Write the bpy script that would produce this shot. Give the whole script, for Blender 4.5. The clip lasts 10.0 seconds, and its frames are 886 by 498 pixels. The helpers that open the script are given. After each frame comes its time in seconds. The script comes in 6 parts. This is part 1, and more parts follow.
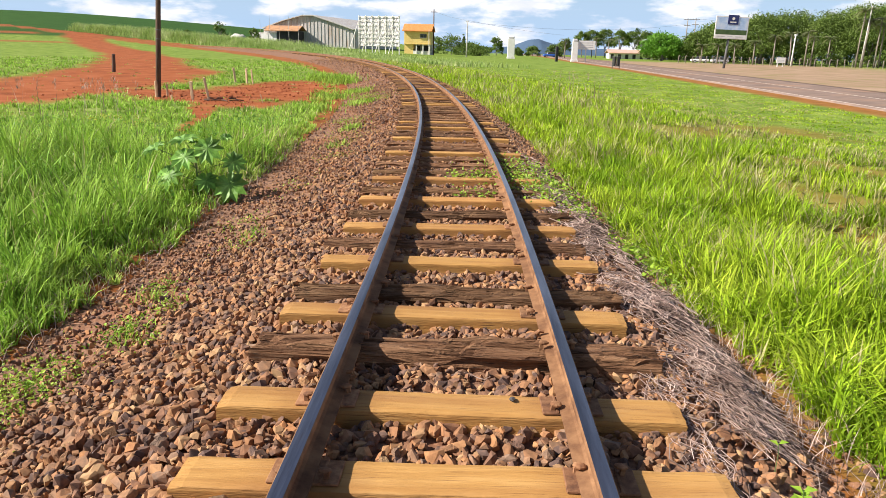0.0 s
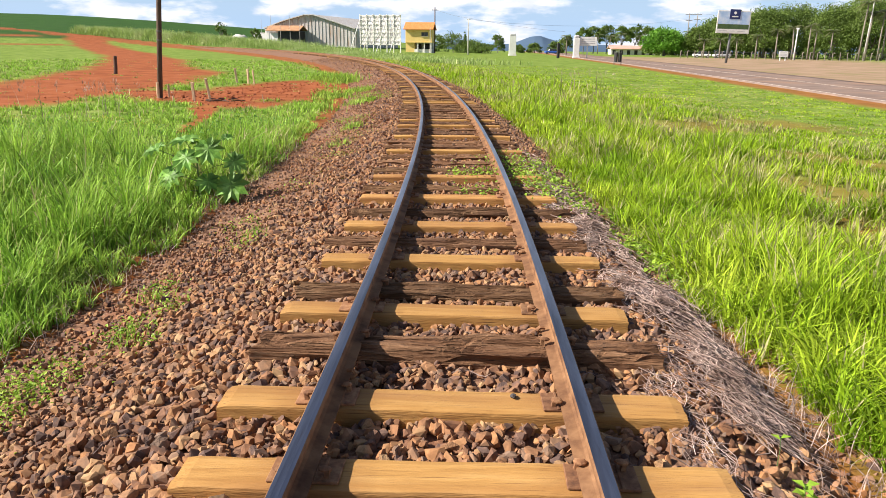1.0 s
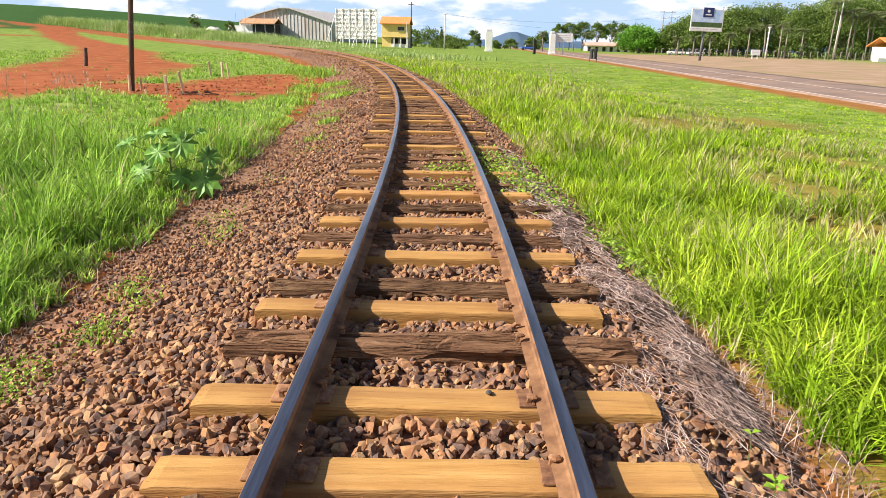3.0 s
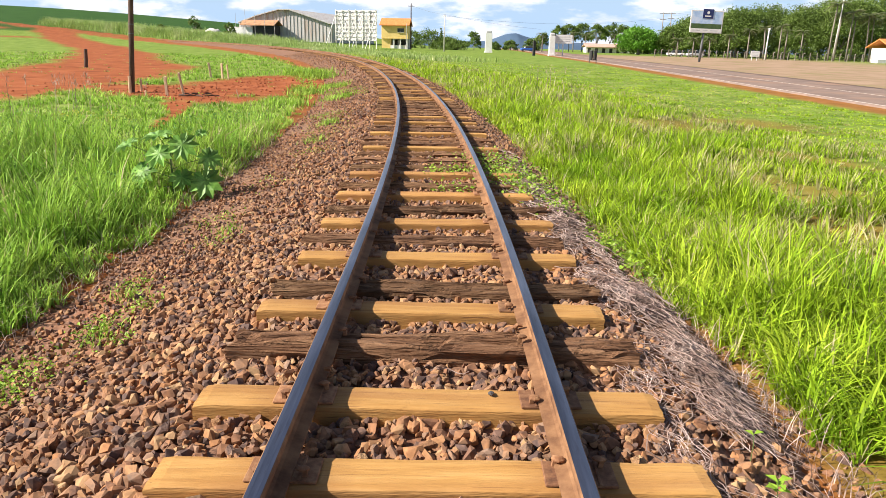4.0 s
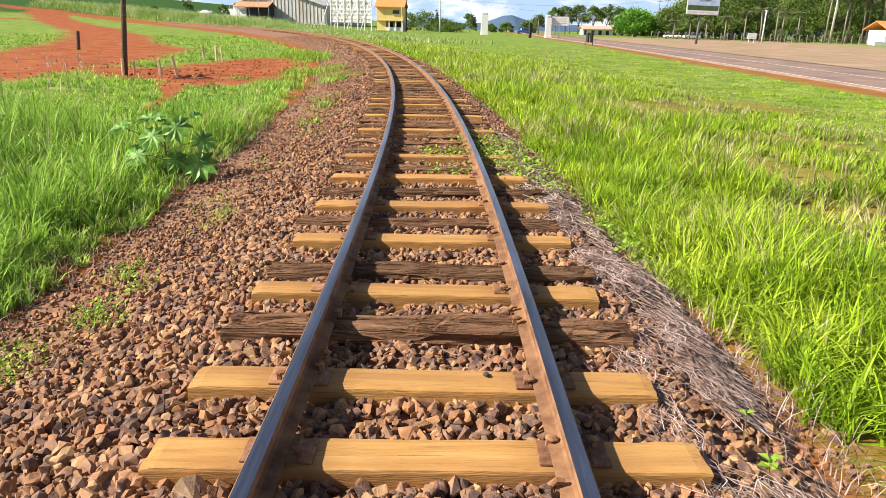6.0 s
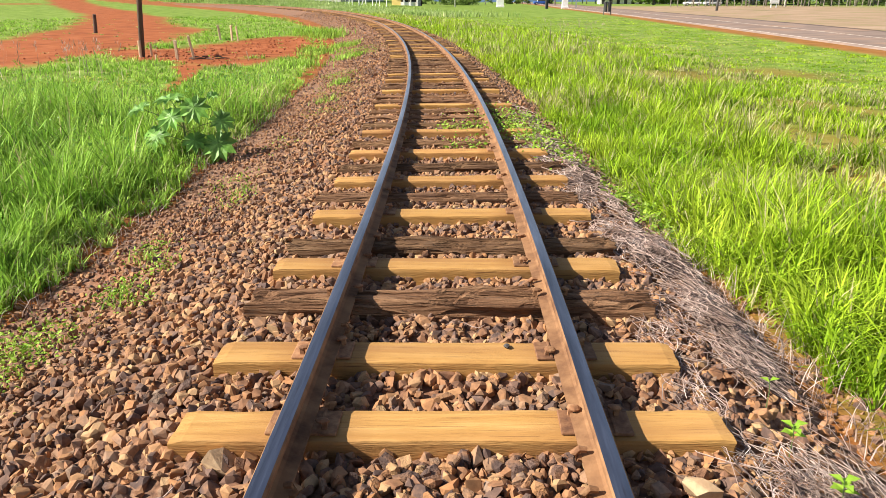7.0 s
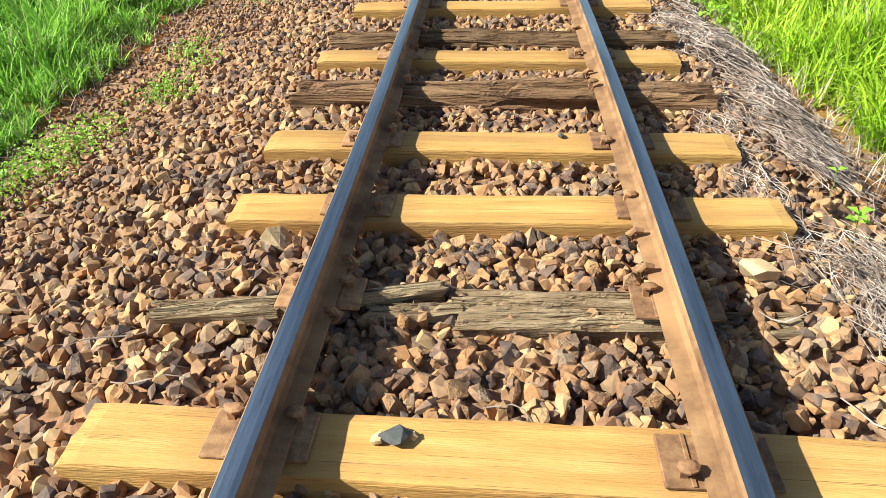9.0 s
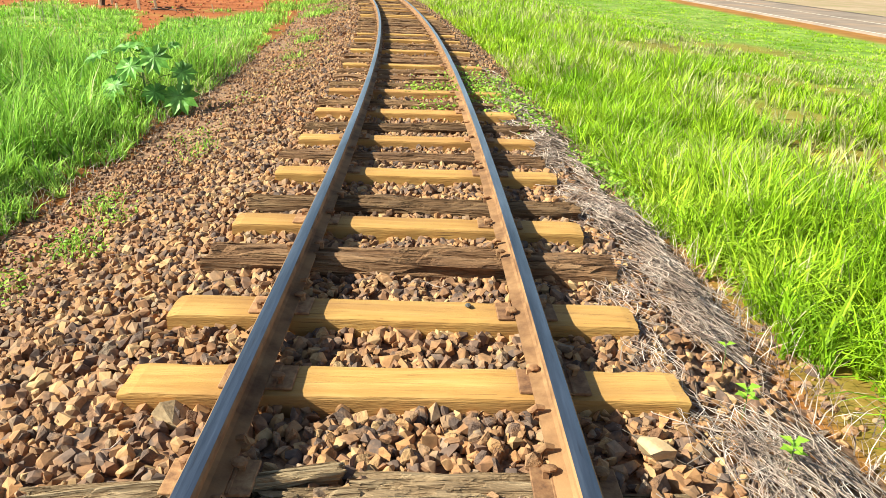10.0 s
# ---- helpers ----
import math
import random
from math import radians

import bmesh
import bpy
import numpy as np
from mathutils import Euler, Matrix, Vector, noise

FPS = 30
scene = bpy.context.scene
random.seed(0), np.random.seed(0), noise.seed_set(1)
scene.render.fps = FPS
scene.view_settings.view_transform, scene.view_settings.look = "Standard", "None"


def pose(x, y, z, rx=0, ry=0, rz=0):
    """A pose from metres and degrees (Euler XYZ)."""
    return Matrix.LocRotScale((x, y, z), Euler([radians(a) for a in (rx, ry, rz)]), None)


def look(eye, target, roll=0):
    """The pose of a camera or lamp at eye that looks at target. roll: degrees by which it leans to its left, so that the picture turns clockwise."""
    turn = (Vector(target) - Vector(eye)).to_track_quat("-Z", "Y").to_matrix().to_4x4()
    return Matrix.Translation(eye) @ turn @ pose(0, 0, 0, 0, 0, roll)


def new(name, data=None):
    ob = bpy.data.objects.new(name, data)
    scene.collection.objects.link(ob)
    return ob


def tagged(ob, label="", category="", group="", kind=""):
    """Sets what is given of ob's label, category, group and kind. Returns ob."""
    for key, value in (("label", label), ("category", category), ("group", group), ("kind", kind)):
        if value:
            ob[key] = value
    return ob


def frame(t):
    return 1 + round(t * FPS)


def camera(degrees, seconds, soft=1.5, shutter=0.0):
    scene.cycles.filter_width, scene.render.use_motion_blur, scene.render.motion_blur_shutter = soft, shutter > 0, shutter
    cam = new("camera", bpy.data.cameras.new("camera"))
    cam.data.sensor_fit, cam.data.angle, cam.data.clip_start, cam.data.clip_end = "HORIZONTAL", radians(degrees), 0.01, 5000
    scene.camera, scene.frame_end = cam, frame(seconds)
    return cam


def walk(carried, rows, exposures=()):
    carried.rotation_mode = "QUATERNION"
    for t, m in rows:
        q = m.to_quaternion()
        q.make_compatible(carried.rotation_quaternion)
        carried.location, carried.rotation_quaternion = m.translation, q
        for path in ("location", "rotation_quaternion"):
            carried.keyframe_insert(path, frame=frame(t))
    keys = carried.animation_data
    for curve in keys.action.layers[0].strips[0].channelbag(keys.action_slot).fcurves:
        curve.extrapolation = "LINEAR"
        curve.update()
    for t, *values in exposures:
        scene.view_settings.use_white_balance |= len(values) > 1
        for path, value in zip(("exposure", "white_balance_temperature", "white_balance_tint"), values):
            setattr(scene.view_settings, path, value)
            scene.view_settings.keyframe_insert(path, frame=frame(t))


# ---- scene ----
cam = camera(63.2, 10.0, soft=0.5)
PATH = [
    (0, (0.042, -0.612, 1.505), (-0.031, 1.313, 0.969), 1.3),
    (0.5, (0.049, -0.609, 1.508), (-0.02, 1.316, 0.969), 1.3),
    (1, (0.063, -0.605, 1.499), (-0.02, 1.318, 0.958), 0.6),
    (1.5, (0.064, -0.597, 1.504), (-0.01, 1.325, 0.959), 0.5),
    (2, (0.071, -0.6, 1.499), (0.031, 1.317, 0.928), 0.4),
    (2.5, (0.069, -0.598, 1.504), (0.052, 1.322, 0.943), 1.2),
    (4, (0.052, -0.602, 1.504), (0.036, 1.321, 0.955), 1.2),
    (4.5, (0.051, -0.595, 1.501), (0.043, 1.326, 0.944), 1.7),
    (5, (0.056, -0.602, 1.503), (0.049, 1.316, 0.936), 1.3),
    (5.5, (0.057, -0.6, 1.499), (0.056, 1.317, 0.927), 1.3),
    (7, (0.062, -0.608, 1.482), (0.004, 1.28, 0.826), -0.4),
    (7.5, (0.043, -0.601, 1.472), (-0.077, 1.273, 0.785), -1.0),
    (7.7, (0.05, -0.611, 1.461), (0.002, 1.255, 0.744), -1.2),
    (7.9, (0.047, -0.591, 1.442), (-0.007, 1.247, 0.655), -1.7),
    (8, (0.047, -0.59, 1.436), (-0.027, 1.22, 0.589), -1.2),
    (8.2, (0.036, -0.577, 1.411), (-0.078, 1.133, 0.379), -2.7),
    (8.3, (0.045, -0.589, 1.365), (-0.085, 1.08, 0.27), -3.8),
    (8.5, (0.035, -0.599, 1.317), (-0.124, 1.033, 0.172), -4.4),
    (8.7, (0.017, -0.614, 1.314), (-0.157, 1.016, 0.168), -3.6),
    (9, (0.001, -0.61, 1.329), (-0.155, 1.054, 0.23), -1.5),
    (9.3, (0.011, -0.597, 1.351), (-0.106, 1.164, 0.411), -0.6),
    (9.5, (0.026, -0.575, 1.385), (-0.034, 1.239, 0.545), 1.2),
    (9.7, (0.034, -0.56, 1.419), (0.043, 1.271, 0.616), 1.4),
    (10, (0.073, -0.576, 1.427), (0.112, 1.281, 0.686), 2.3),
]
walk(cam, [(t, look(eye, target, roll)) for t, eye, target, roll in PATH],
     exposures=[(0, 0.9, 6500, 14), (2.5, 1.02, 6500, 14), (5.5, 1.03, 6500, 14), (7.0, 1.12, 6500, 10), (7.5, 1.18, 6500, 6), (8.0, 1.32, 6500, -1), (8.5, 1.38, 5900, -10), (9.0, 1.44, 5900, -9), (9.5, 1.5, 6200, -9), (10.0, 1.44, 6400, -8)])

# ---- light ----
SUN = Vector((-1.25, -0.3, 1.0)).normalized()
world = bpy.data.worlds.new("world")
scene.world = world
world.use_nodes = True
wn, wl = world.node_tree.nodes, world.node_tree.links
wn.clear()
sky = wn.new("ShaderNodeTexSky")
sky.sky_type, sky.sun_disc = "NISHITA", False
sky.sun_elevation = math.asin(SUN.z)
sky.sun_rotation = math.atan2(SUN.x, SUN.y)
sky.dust_density, sky.air_density = 1.0, 1.0
# cumulus banks: noise over a flat cloud layer seen from below
tc = wn.new("ShaderNodeTexCoord")
comb = wn.new("ShaderNodeVectorMath")
comb.operation = "MULTIPLY_ADD"
comb.inputs[1].default_value = (1, 1, 3.2)
comb.inputs[2].default_value = (0.72, 0.2, 0.35)
wl.new(tc.outputs["Generated"], comb.inputs[0])
cn = wn.new("ShaderNodeTexNoise")
cn.inputs["Scale"].default_value, cn.inputs["Detail"].default_value, cn.inputs["Roughness"].default_value = 10.0, 9.0, 0.55
wl.new(comb.outputs[0], cn.inputs["Vector"])
# banks stand low over the horizon; overhead the sky is mostly clear
sep = wn.new("ShaderNodeSeparateXYZ")
wl.new(tc.outputs["Generated"], sep.inputs[0])
thin = wn.new("ShaderNodeMapRange")
thin.inputs[1].default_value, thin.inputs[2].default_value, thin.inputs[3].default_value, thin.inputs[4].default_value = 0.1, 0.45, 0.0, 0.14
wl.new(sep.outputs[2], thin.inputs[0])
less = wn.new("ShaderNodeMath")
less.operation = "SUBTRACT"
wl.new(cn.outputs[0], less.inputs[0])
wl.new(thin.outputs[0], less.inputs[1])
cr = wn.new("ShaderNodeMapRange")
cr.interpolation_type = "SMOOTHSTEP"
cr.inputs[1].default_value, cr.inputs[2].default_value = 0.45, 0.62
wl.new(less.outputs[0], cr.inputs[0])
# haze: towards the horizon the clear sky is pale blue
haze = wn.new("ShaderNodeMapRange")
haze.inputs[1].default_value, haze.inputs[2].default_value, haze.inputs[3].default_value, haze.inputs[4].default_value = 0.0, 0.25, 0.9, 0.0
wl.new(sep.outputs[2], haze.inputs[0])
clear = wn.new("ShaderNodeMix")
clear.data_type = "RGBA"
clear.inputs["B"].default_value = (4.4, 6.6, 9.4, 1)
wl.new(haze.outputs[0], clear.inputs["Factor"])
wl.new(sky.outputs[0], clear.inputs["A"])
# sunlit tops and greyer folds
fold = wn.new("ShaderNodeTexNoise")
fold.inputs["Scale"].default_value, fold.inputs["Detail"].default_value = 16.0, 7.0
wl.new(comb.outputs[0], fold.inputs["Vector"])
tone = wn.new("ShaderNodeValToRGB")
tone.color_ramp.elements[0].position, tone.color_ramp.elements[1].position = 0.35, 0.6
tone.color_ramp.elements[0].color, tone.color_ramp.elements[1].color = (0.74, 0.78, 0.85, 1), (1, 1, 1, 1)
wl.new(fold.outputs[0], tone.inputs[0])
gain = wn.new("ShaderNodeVectorMath")
gain.operation = "SCALE"
gain.inputs["Scale"].default_value = 11.0
wl.new(tone.outputs[0], gain.inputs[0])
cloud = wn.new("ShaderNodeMix")
cloud.data_type = "RGBA"
wl.new(gain.outputs[0], cloud.inputs["B"])
wl.new(cr.outputs[0], cloud.inputs["Factor"])
wl.new(clear.outputs["Result"], cloud.inputs["A"])
bg = wn.new("ShaderNodeBackground")
bg.inputs[1].default_value = 0.06
wl.new(cloud.outputs["Result"], bg.inputs[0])
wout = wn.new("ShaderNodeOutputWorld")
wl.new(bg.outputs[0], wout.inputs[0])

sun = new("sun", bpy.data.lights.new("sun", "SUN"))
sun.data.energy, sun.data.angle, sun.data.color = 4.8, radians(0.53), (1.0, 0.94, 0.83)
sun.matrix_world = look((0, 0, 30), Vector((0, 0, 30)) - SUN)

# ---- materials ----


def material(name, colours, scale=5.0, rough=0.8, bump=0.3, bump_scale=40.0, stretch=(1, 1, 1), metallic=0.0,
             vary=0.0, by="object", through_light=0.0, stain=None, stain_scale=1.0, stain_cut=(0.5, 0.7), specular=0.3, coords="Object", cracks=None, rust=None):
    """Noise between three colours at one scale, stains at a second one, fine relief; vary: brightness from piece to piece."""
    m = bpy.data.materials.new(name)
    m.use_nodes = True
    n, l = m.node_tree.nodes, m.node_tree.links
    b = n["Principled BSDF"]
    t = n.new("ShaderNodeTexCoord")
    mp = n.new("ShaderNodeMapping")
    mp.inputs["Scale"].default_value = stretch
    l.new(t.outputs[coords], mp.inputs[0])
    vec = mp.outputs[0]
    info = None
    if vary:
        info = n.new("ShaderNodeObjectInfo").outputs["Random"] if by == "object" else n.new("ShaderNodeNewGeometry").outputs["Random Per Island"]
        if by == "object":
            sh = n.new("ShaderNodeVectorMath")
            sh.operation = "ADD"
            mu = n.new("ShaderNodeMath")
            mu.operation = "MULTIPLY"
            mu.inputs[1].default_value = 37.0
            l.new(info, mu.inputs[0])
            l.new(mp.outputs[0], sh.inputs[0])
            l.new(mu.outputs[0], sh.inputs[1])
            vec = sh.outputs[0]
    no = n.new("ShaderNodeTexNoise")
    no.inputs["Scale"].default_value, no.inputs["Detail"].default_value, no.inputs["Roughness"].default_value = scale, 8.0, 0.62
    l.new(vec, no.inputs["Vector"])
    ramp = n.new("ShaderNodeValToRGB")
    e = ramp.color_ramp.elements
    e[0].position, e[1].position = 0.32, 0.68
    e[0].color, e[1].color = (*colours[0], 1), (*colours[-1], 1)
    if len(colours) == 3:
        e.new(0.5).color = (*colours[1], 1)
    l.new(no.outputs[0], ramp.inputs[0])
    colour = ramp.outputs[0]
    if stain:
        sn = n.new("ShaderNodeTexNoise")
        sn.inputs["Scale"].default_value, sn.inputs["Detail"].default_value = stain_scale, 6.0
        l.new(vec, sn.inputs["Vector"])
        mr = n.new("ShaderNodeMapRange")
        mr.inputs[1].default_value, mr.inputs[2].default_value = stain_cut
        l.new(sn.outputs[0], mr.inputs[0])
        mx = n.new("ShaderNodeMix")
        mx.data_type = "RGBA"
        mx.inputs["B"].default_value = (*stain, 1)
        l.new(mr.outputs[0], mx.inputs["Factor"])
        l.new(colour, mx.inputs["A"])
        colour = mx.outputs["Result"]
    if cracks:
        cm = n.new("ShaderNodeMapping")
        cm.inputs["Scale"].default_value = (3.2, 60, 40)
        l.new(vec, cm.inputs[0])
        ck = n.new("ShaderNodeTexNoise")
        ck.inputs["Scale"].default_value, ck.inputs["Detail"].default_value = 0.7, 2.0
        l.new(cm.outputs[0], ck.inputs["Vector"])
        mr = n.new("ShaderNodeMapRange")
        mr.inputs[1].default_value, mr.inputs[2].default_value = 0.655, 0.685
        l.new(ck.outputs[0], mr.inputs[0])
        mx = n.new("ShaderNodeMix")
        mx.data_type = "RGBA"
        mx.inputs["B"].default_value = (*cracks, 1)
        l.new(mr.outputs[0], mx.inputs["Factor"])
        l.new(colour, mx.inputs["A"])
        colour = mx.outputs["Result"]
    if rust:
        # iron stain bled into the wood round the two rail seats
        sx = n.new("ShaderNodeSeparateXYZ")
        l.new(t.outputs["Object"], sx.inputs[0])
        side = n.new("ShaderNodeMath")
        side.operation = "ABSOLUTE"
        l.new(sx.outputs[0], side.inputs[0])
        off = n.new("ShaderNodeMath")
        off.operation = "SUBTRACT"
        off.inputs[1].default_value = 0.535
        l.new(side.outputs[0], off.inputs[0])
        gap = n.new("ShaderNodeMath")
        gap.operation = "ABSOLUTE"
        l.new(off.outputs[0], gap.inputs[0])
        near_seat = n.new("ShaderNodeMapRange")
        near_seat.inputs[1].default_value, near_seat.inputs[2].default_value, near_seat.inputs[3].default_value, near_seat.inputs[4].default_value = 0.1, 0.26, 0.75, 0.0
        l.new(gap.outputs[0], near_seat.inputs[0])
        patchy = n.new("ShaderNodeMath")
        patchy.operation = "MULTIPLY"
        l.new(near_seat.outputs[0], patchy.inputs[0])
        l.new(no.outputs[0], patchy.inputs[1])
        mx = n.new("ShaderNodeMix")
        mx.data_type = "RGBA"
        mx.inputs["B"].default_value = (*rust, 1)
        l.new(patchy.outputs[0], mx.inputs["Factor"])
        l.new(colour, mx.inputs["A"])
        colour = mx.outputs["Result"]
    if vary:
        mr = n.new("ShaderNodeMapRange")
        mr.inputs[3].default_value, mr.inputs[4].default_value = 1 - vary, 1 + vary
        l.new(info, mr.inputs[0])
        hs = n.new("ShaderNodeHueSaturation")
        l.new(mr.outputs[0], hs.inputs["Value"])
        hr = n.new("ShaderNodeMapRange")
        hr.inputs[3].default_value, hr.inputs[4].default_value = 0.5 + 0.012 * vary, 0.5 - 0.012 * vary
        wh = n.new("ShaderNodeTexWhiteNoise")
        wh.noise_dimensions = "1D"
        l.new(info, wh.inputs["W"])
        l.new(wh.outputs["Value"], hr.inputs[0])
        l.new(hr.outputs[0], hs.inputs["Hue"])
        l.new(colour, hs.inputs["Color"])
        colour = hs.outputs[0]
    l.new(colour, b.inputs["Base Color"])
    b.inputs["Roughness"].default_value, b.inputs["Metallic"].default_value = rough, metallic
    b.inputs["Specular IOR Level"].default_value = specular
    if bump:
        bn = n.new("ShaderNodeTexNoise")
        bn.inputs["Scale"].default_value, bn.inputs["Detail"].default_value = bump_scale, 6.0
        l.new(vec, bn.inputs["Vector"])
        bp = n.new("ShaderNodeBump")
        bp.inputs["Strength"].default_value, bp.inputs["Distance"].default_value = bump, 0.4 / bump_scale
        l.new(bn.outputs[0], bp.inputs["Height"])
        l.new(bp.outputs[0], b.inputs["Normal"])
    if through_light:
        tr = n.new("ShaderNodeBsdfTranslucent")
        l.new(colour, tr.inputs[0])
        mix = n.new("ShaderNodeMixShader")
        mix.inputs[0].default_value = through_light
        l.new(b.outputs[0], mix.inputs[1])
        l.new(tr.outputs[0], mix.inputs[2])
        l.new(mix.outputs[0], n["Material Output"].inputs[0])
    return m


M_RAIL = material("rusty_steel", [(0.11, 0.05, 0.025), (0.2, 0.1, 0.047), (0.28, 0.15, 0.072)], 9, 0.85, 0.4, 120, stain=(0.32, 0.165, 0.075), stain_scale=3)
M_HEAD = material("worn_steel", [(0.1, 0.108, 0.14), (0.2, 0.21, 0.26), (0.34, 0.35, 0.41)], 2.5, 0.3, 0.15, 90, metallic=0.9, stain=(0.09, 0.068, 0.064), stain_scale=14, stain_cut=(0.62, 0.8), stretch=(4, 0.3, 1))
M_PLATE = material("rusty_plate", [(0.13, 0.06, 0.032), (0.24, 0.115, 0.055), (0.33, 0.18, 0.09)], 25, 0.85, 0.4, 150, vary=0.25)
M_NEW = material("new_timber", [(0.375, 0.188, 0.05), (0.455, 0.243, 0.07), (0.525, 0.3, 0.1)], 3.2, 0.8, 0.4, 30, stretch=(0.7, 8, 8), vary=0.12, stain=(0.3, 0.135, 0.045), stain_scale=0.7, stain_cut=(0.48, 0.75), cracks=(0.13, 0.058, 0.022), rust=(0.17, 0.066, 0.025))
M_OLD = material("old_timber", [(0.088, 0.041, 0.02), (0.195, 0.099, 0.047), (0.315, 0.18, 0.092)], 3.0, 0.9, 1.0, 12, stretch=(0.7, 7, 7), vary=0.3, cracks=(0.022, 0.012, 0.007))


def stone_material(name, by, size):
    """Crushed rock: each stone takes its own hue, from purplish grey through red-brown to tan, with a mottled dusty skin."""
    m = bpy.data.materials.new(name)
    m.use_nodes = True
    n, l = m.node_tree.nodes, m.node_tree.links
    b = n["Principled BSDF"]
    pick = n.new("ShaderNodeObjectInfo").outputs["Random"] if by == "object" else n.new("ShaderNodeNewGeometry").outputs["Random Per Island"]
    hues = n.new("ShaderNodeValToRGB")
    e = hues.color_ramp.elements
    e[0].position, e[0].color = 0.0, (0.085, 0.054, 0.045, 1)
    e[1].position, e[1].color = 1.0, (0.4, 0.25, 0.128, 1)
    for at, c in ((0.16, (0.145, 0.09, 0.07)), (0.34, (0.2, 0.097, 0.053)), (0.52, (0.275, 0.142, 0.07)), (0.64, (0.225, 0.152, 0.108)), (0.78, (0.355, 0.165, 0.07)), (0.9, (0.36, 0.21, 0.105))):
        e.new(at).color = (*c, 1)
    l.new(pick, hues.inputs[0])
    t = n.new("ShaderNodeTexCoord")
    skin = n.new("ShaderNodeTexNoise")
    skin.inputs["Scale"].default_value, skin.inputs["Detail"].default_value, skin.inputs["Roughness"].default_value = size, 7.0, 0.65
    l.new(t.outputs["Object"], skin.inputs["Vector"])
    mottle = n.new("ShaderNodeMapRange")
    mottle.inputs[1].default_value, mottle.inputs[2].default_value, mottle.inputs[3].default_value, mottle.inputs[4].default_value = 0.3, 0.7, 0.72, 1.3
    l.new(skin.outputs[0], mottle.inputs[0])
    tone = n.new("ShaderNodeHueSaturation")
    l.new(mottle.outputs[0], tone.inputs["Value"])
    l.new(hues.outputs[0], tone.inputs["Color"])
    dust = n.new("ShaderNodeTexNoise")
    dust.inputs["Scale"].default_value, dust.inputs["Detail"].default_value = size * 0.5, 4.0
    l.new(t.outputs["Object"], dust.inputs["Vector"])
    lies = n.new("ShaderNodeMapRange")
    lies.inputs[1].default_value, lies.inputs[2].default_value, lies.inputs[3].default_value, lies.inputs[4].default_value = 0.5, 0.72, 0.0, 0.6
    l.new(dust.outputs[0], lies.inputs[0])
    mx = n.new("ShaderNodeMix")
    mx.data_type = "RGBA"
    mx.inputs["B"].default_value = (0.37, 0.18, 0.08, 1)
    l.new(lies.outputs[0], mx.inputs["Factor"])
    l.new(tone.outputs[0], mx.inputs["A"])
    l.new(mx.outputs["Result"], b.inputs["Base Color"])
    b.inputs["Roughness"].default_value, b.inputs["Specular IOR Level"].default_value = 0.85, 0.25
    bp = n.new("ShaderNodeBump")
    bp.inputs["Strength"].default_value, bp.inputs["Distance"].default_value = 0.5, 0.12 / size
    l.new(skin.outputs[0], bp.inputs["Height"])
    l.new(bp.outputs[0], b.inputs["Normal"])
    return m


M_STONE = stone_material("crushed_stone", "island", 36.0)
M_STONE1 = stone_material("single_stone", "object", 1.1)
M_BED = material("ballast_bed", [(0.11, 0.058, 0.036), (0.21, 0.11, 0.065), (0.32, 0.185, 0.11)], 32, 0.95, 1.0, 22, stain=(0.25, 0.105, 0.052), stain_scale=0.8)
M_GRASS = material("green_grass", [(0.15, 0.28, 0.01), (0.29, 0.425, 0.018), (0.46, 0.56, 0.05)], 0.7, 0.6, 0.0, vary=0.55, by="island", through_light=0.32, specular=0.2)
M_GRASS_L = material("deep_green_grass", [(0.15, 0.3, 0.028), (0.27, 0.44, 0.052), (0.43, 0.57, 0.115)], 0.7, 0.6, 0.0, vary=0.55, by="island", through_light=0.34, specular=0.2)
M_DRY = material("dry_grass", [(0.3, 0.3, 0.1), (0.42, 0.38, 0.17), (0.55, 0.48, 0.27)], 1.5, 0.6, 0.0, vary=0.3, by="island", through_light=0.3)
M_STRAW = material("dry_straw", [(0.2, 0.13, 0.1), (0.4, 0.29, 0.24), (0.62, 0.5, 0.44)], 6, 0.8, 0.0, vary=0.6, by="island", through_light=0.1)
M_LEAF = material("broad_leaf", [(0.1, 0.23, 0.035), (0.155, 0.32, 0.055), (0.24, 0.41, 0.1)], 5, 0.45, 0.1, 60, vary=0.3, by="island", through_light=0.25, specular=0.3)
M_CANE = material("cane_leaf", [(0.2, 0.32, 0.06), (0.32, 0.42, 0.12), (0.48, 0.52, 0.24)], 0.2, 0.5, 0.0, vary=0.35, by="island", through_light=0.35)
M_TRUNK = material("palm_trunk", [(0.2, 0.17, 0.14), (0.32, 0.28, 0.23)], 3, 0.9, 0.3, 20)
M_WEED = material("weed_leaf", [(0.17, 0.31, 0.025), (0.27, 0.42, 0.04), (0.38, 0.5, 0.07)], 5, 0.5, 0.0, vary=0.35, by="island", through_light=0.3)
M_BLOOM = material("yellow_bloom", [(0.42, 0.4, 0.05), (0.6, 0.54, 0.08)], 5, 0.6, 0.0, vary=0.25, by="island", through_light=0.3)
M_STEM = material("green_stem", [(0.1, 0.16, 0.05), (0.16, 0.22, 0.08)], 20, 0.6, 0.1)
M_POLE = material("dark_pole_wood", [(0.06, 0.04, 0.03), (0.1, 0.065, 0.048), (0.16, 0.1, 0.07)], 4, 0.9, 0.5, 30, stretch=(6, 6, 0.6))
M_STAKE = material("cut_stake_wood", [(0.42, 0.27, 0.15), (0.55, 0.38, 0.24), (0.66, 0.5, 0.34)], 8, 0.85, 0.3, 40, stretch=(6, 6, 0.8), vary=0.15)
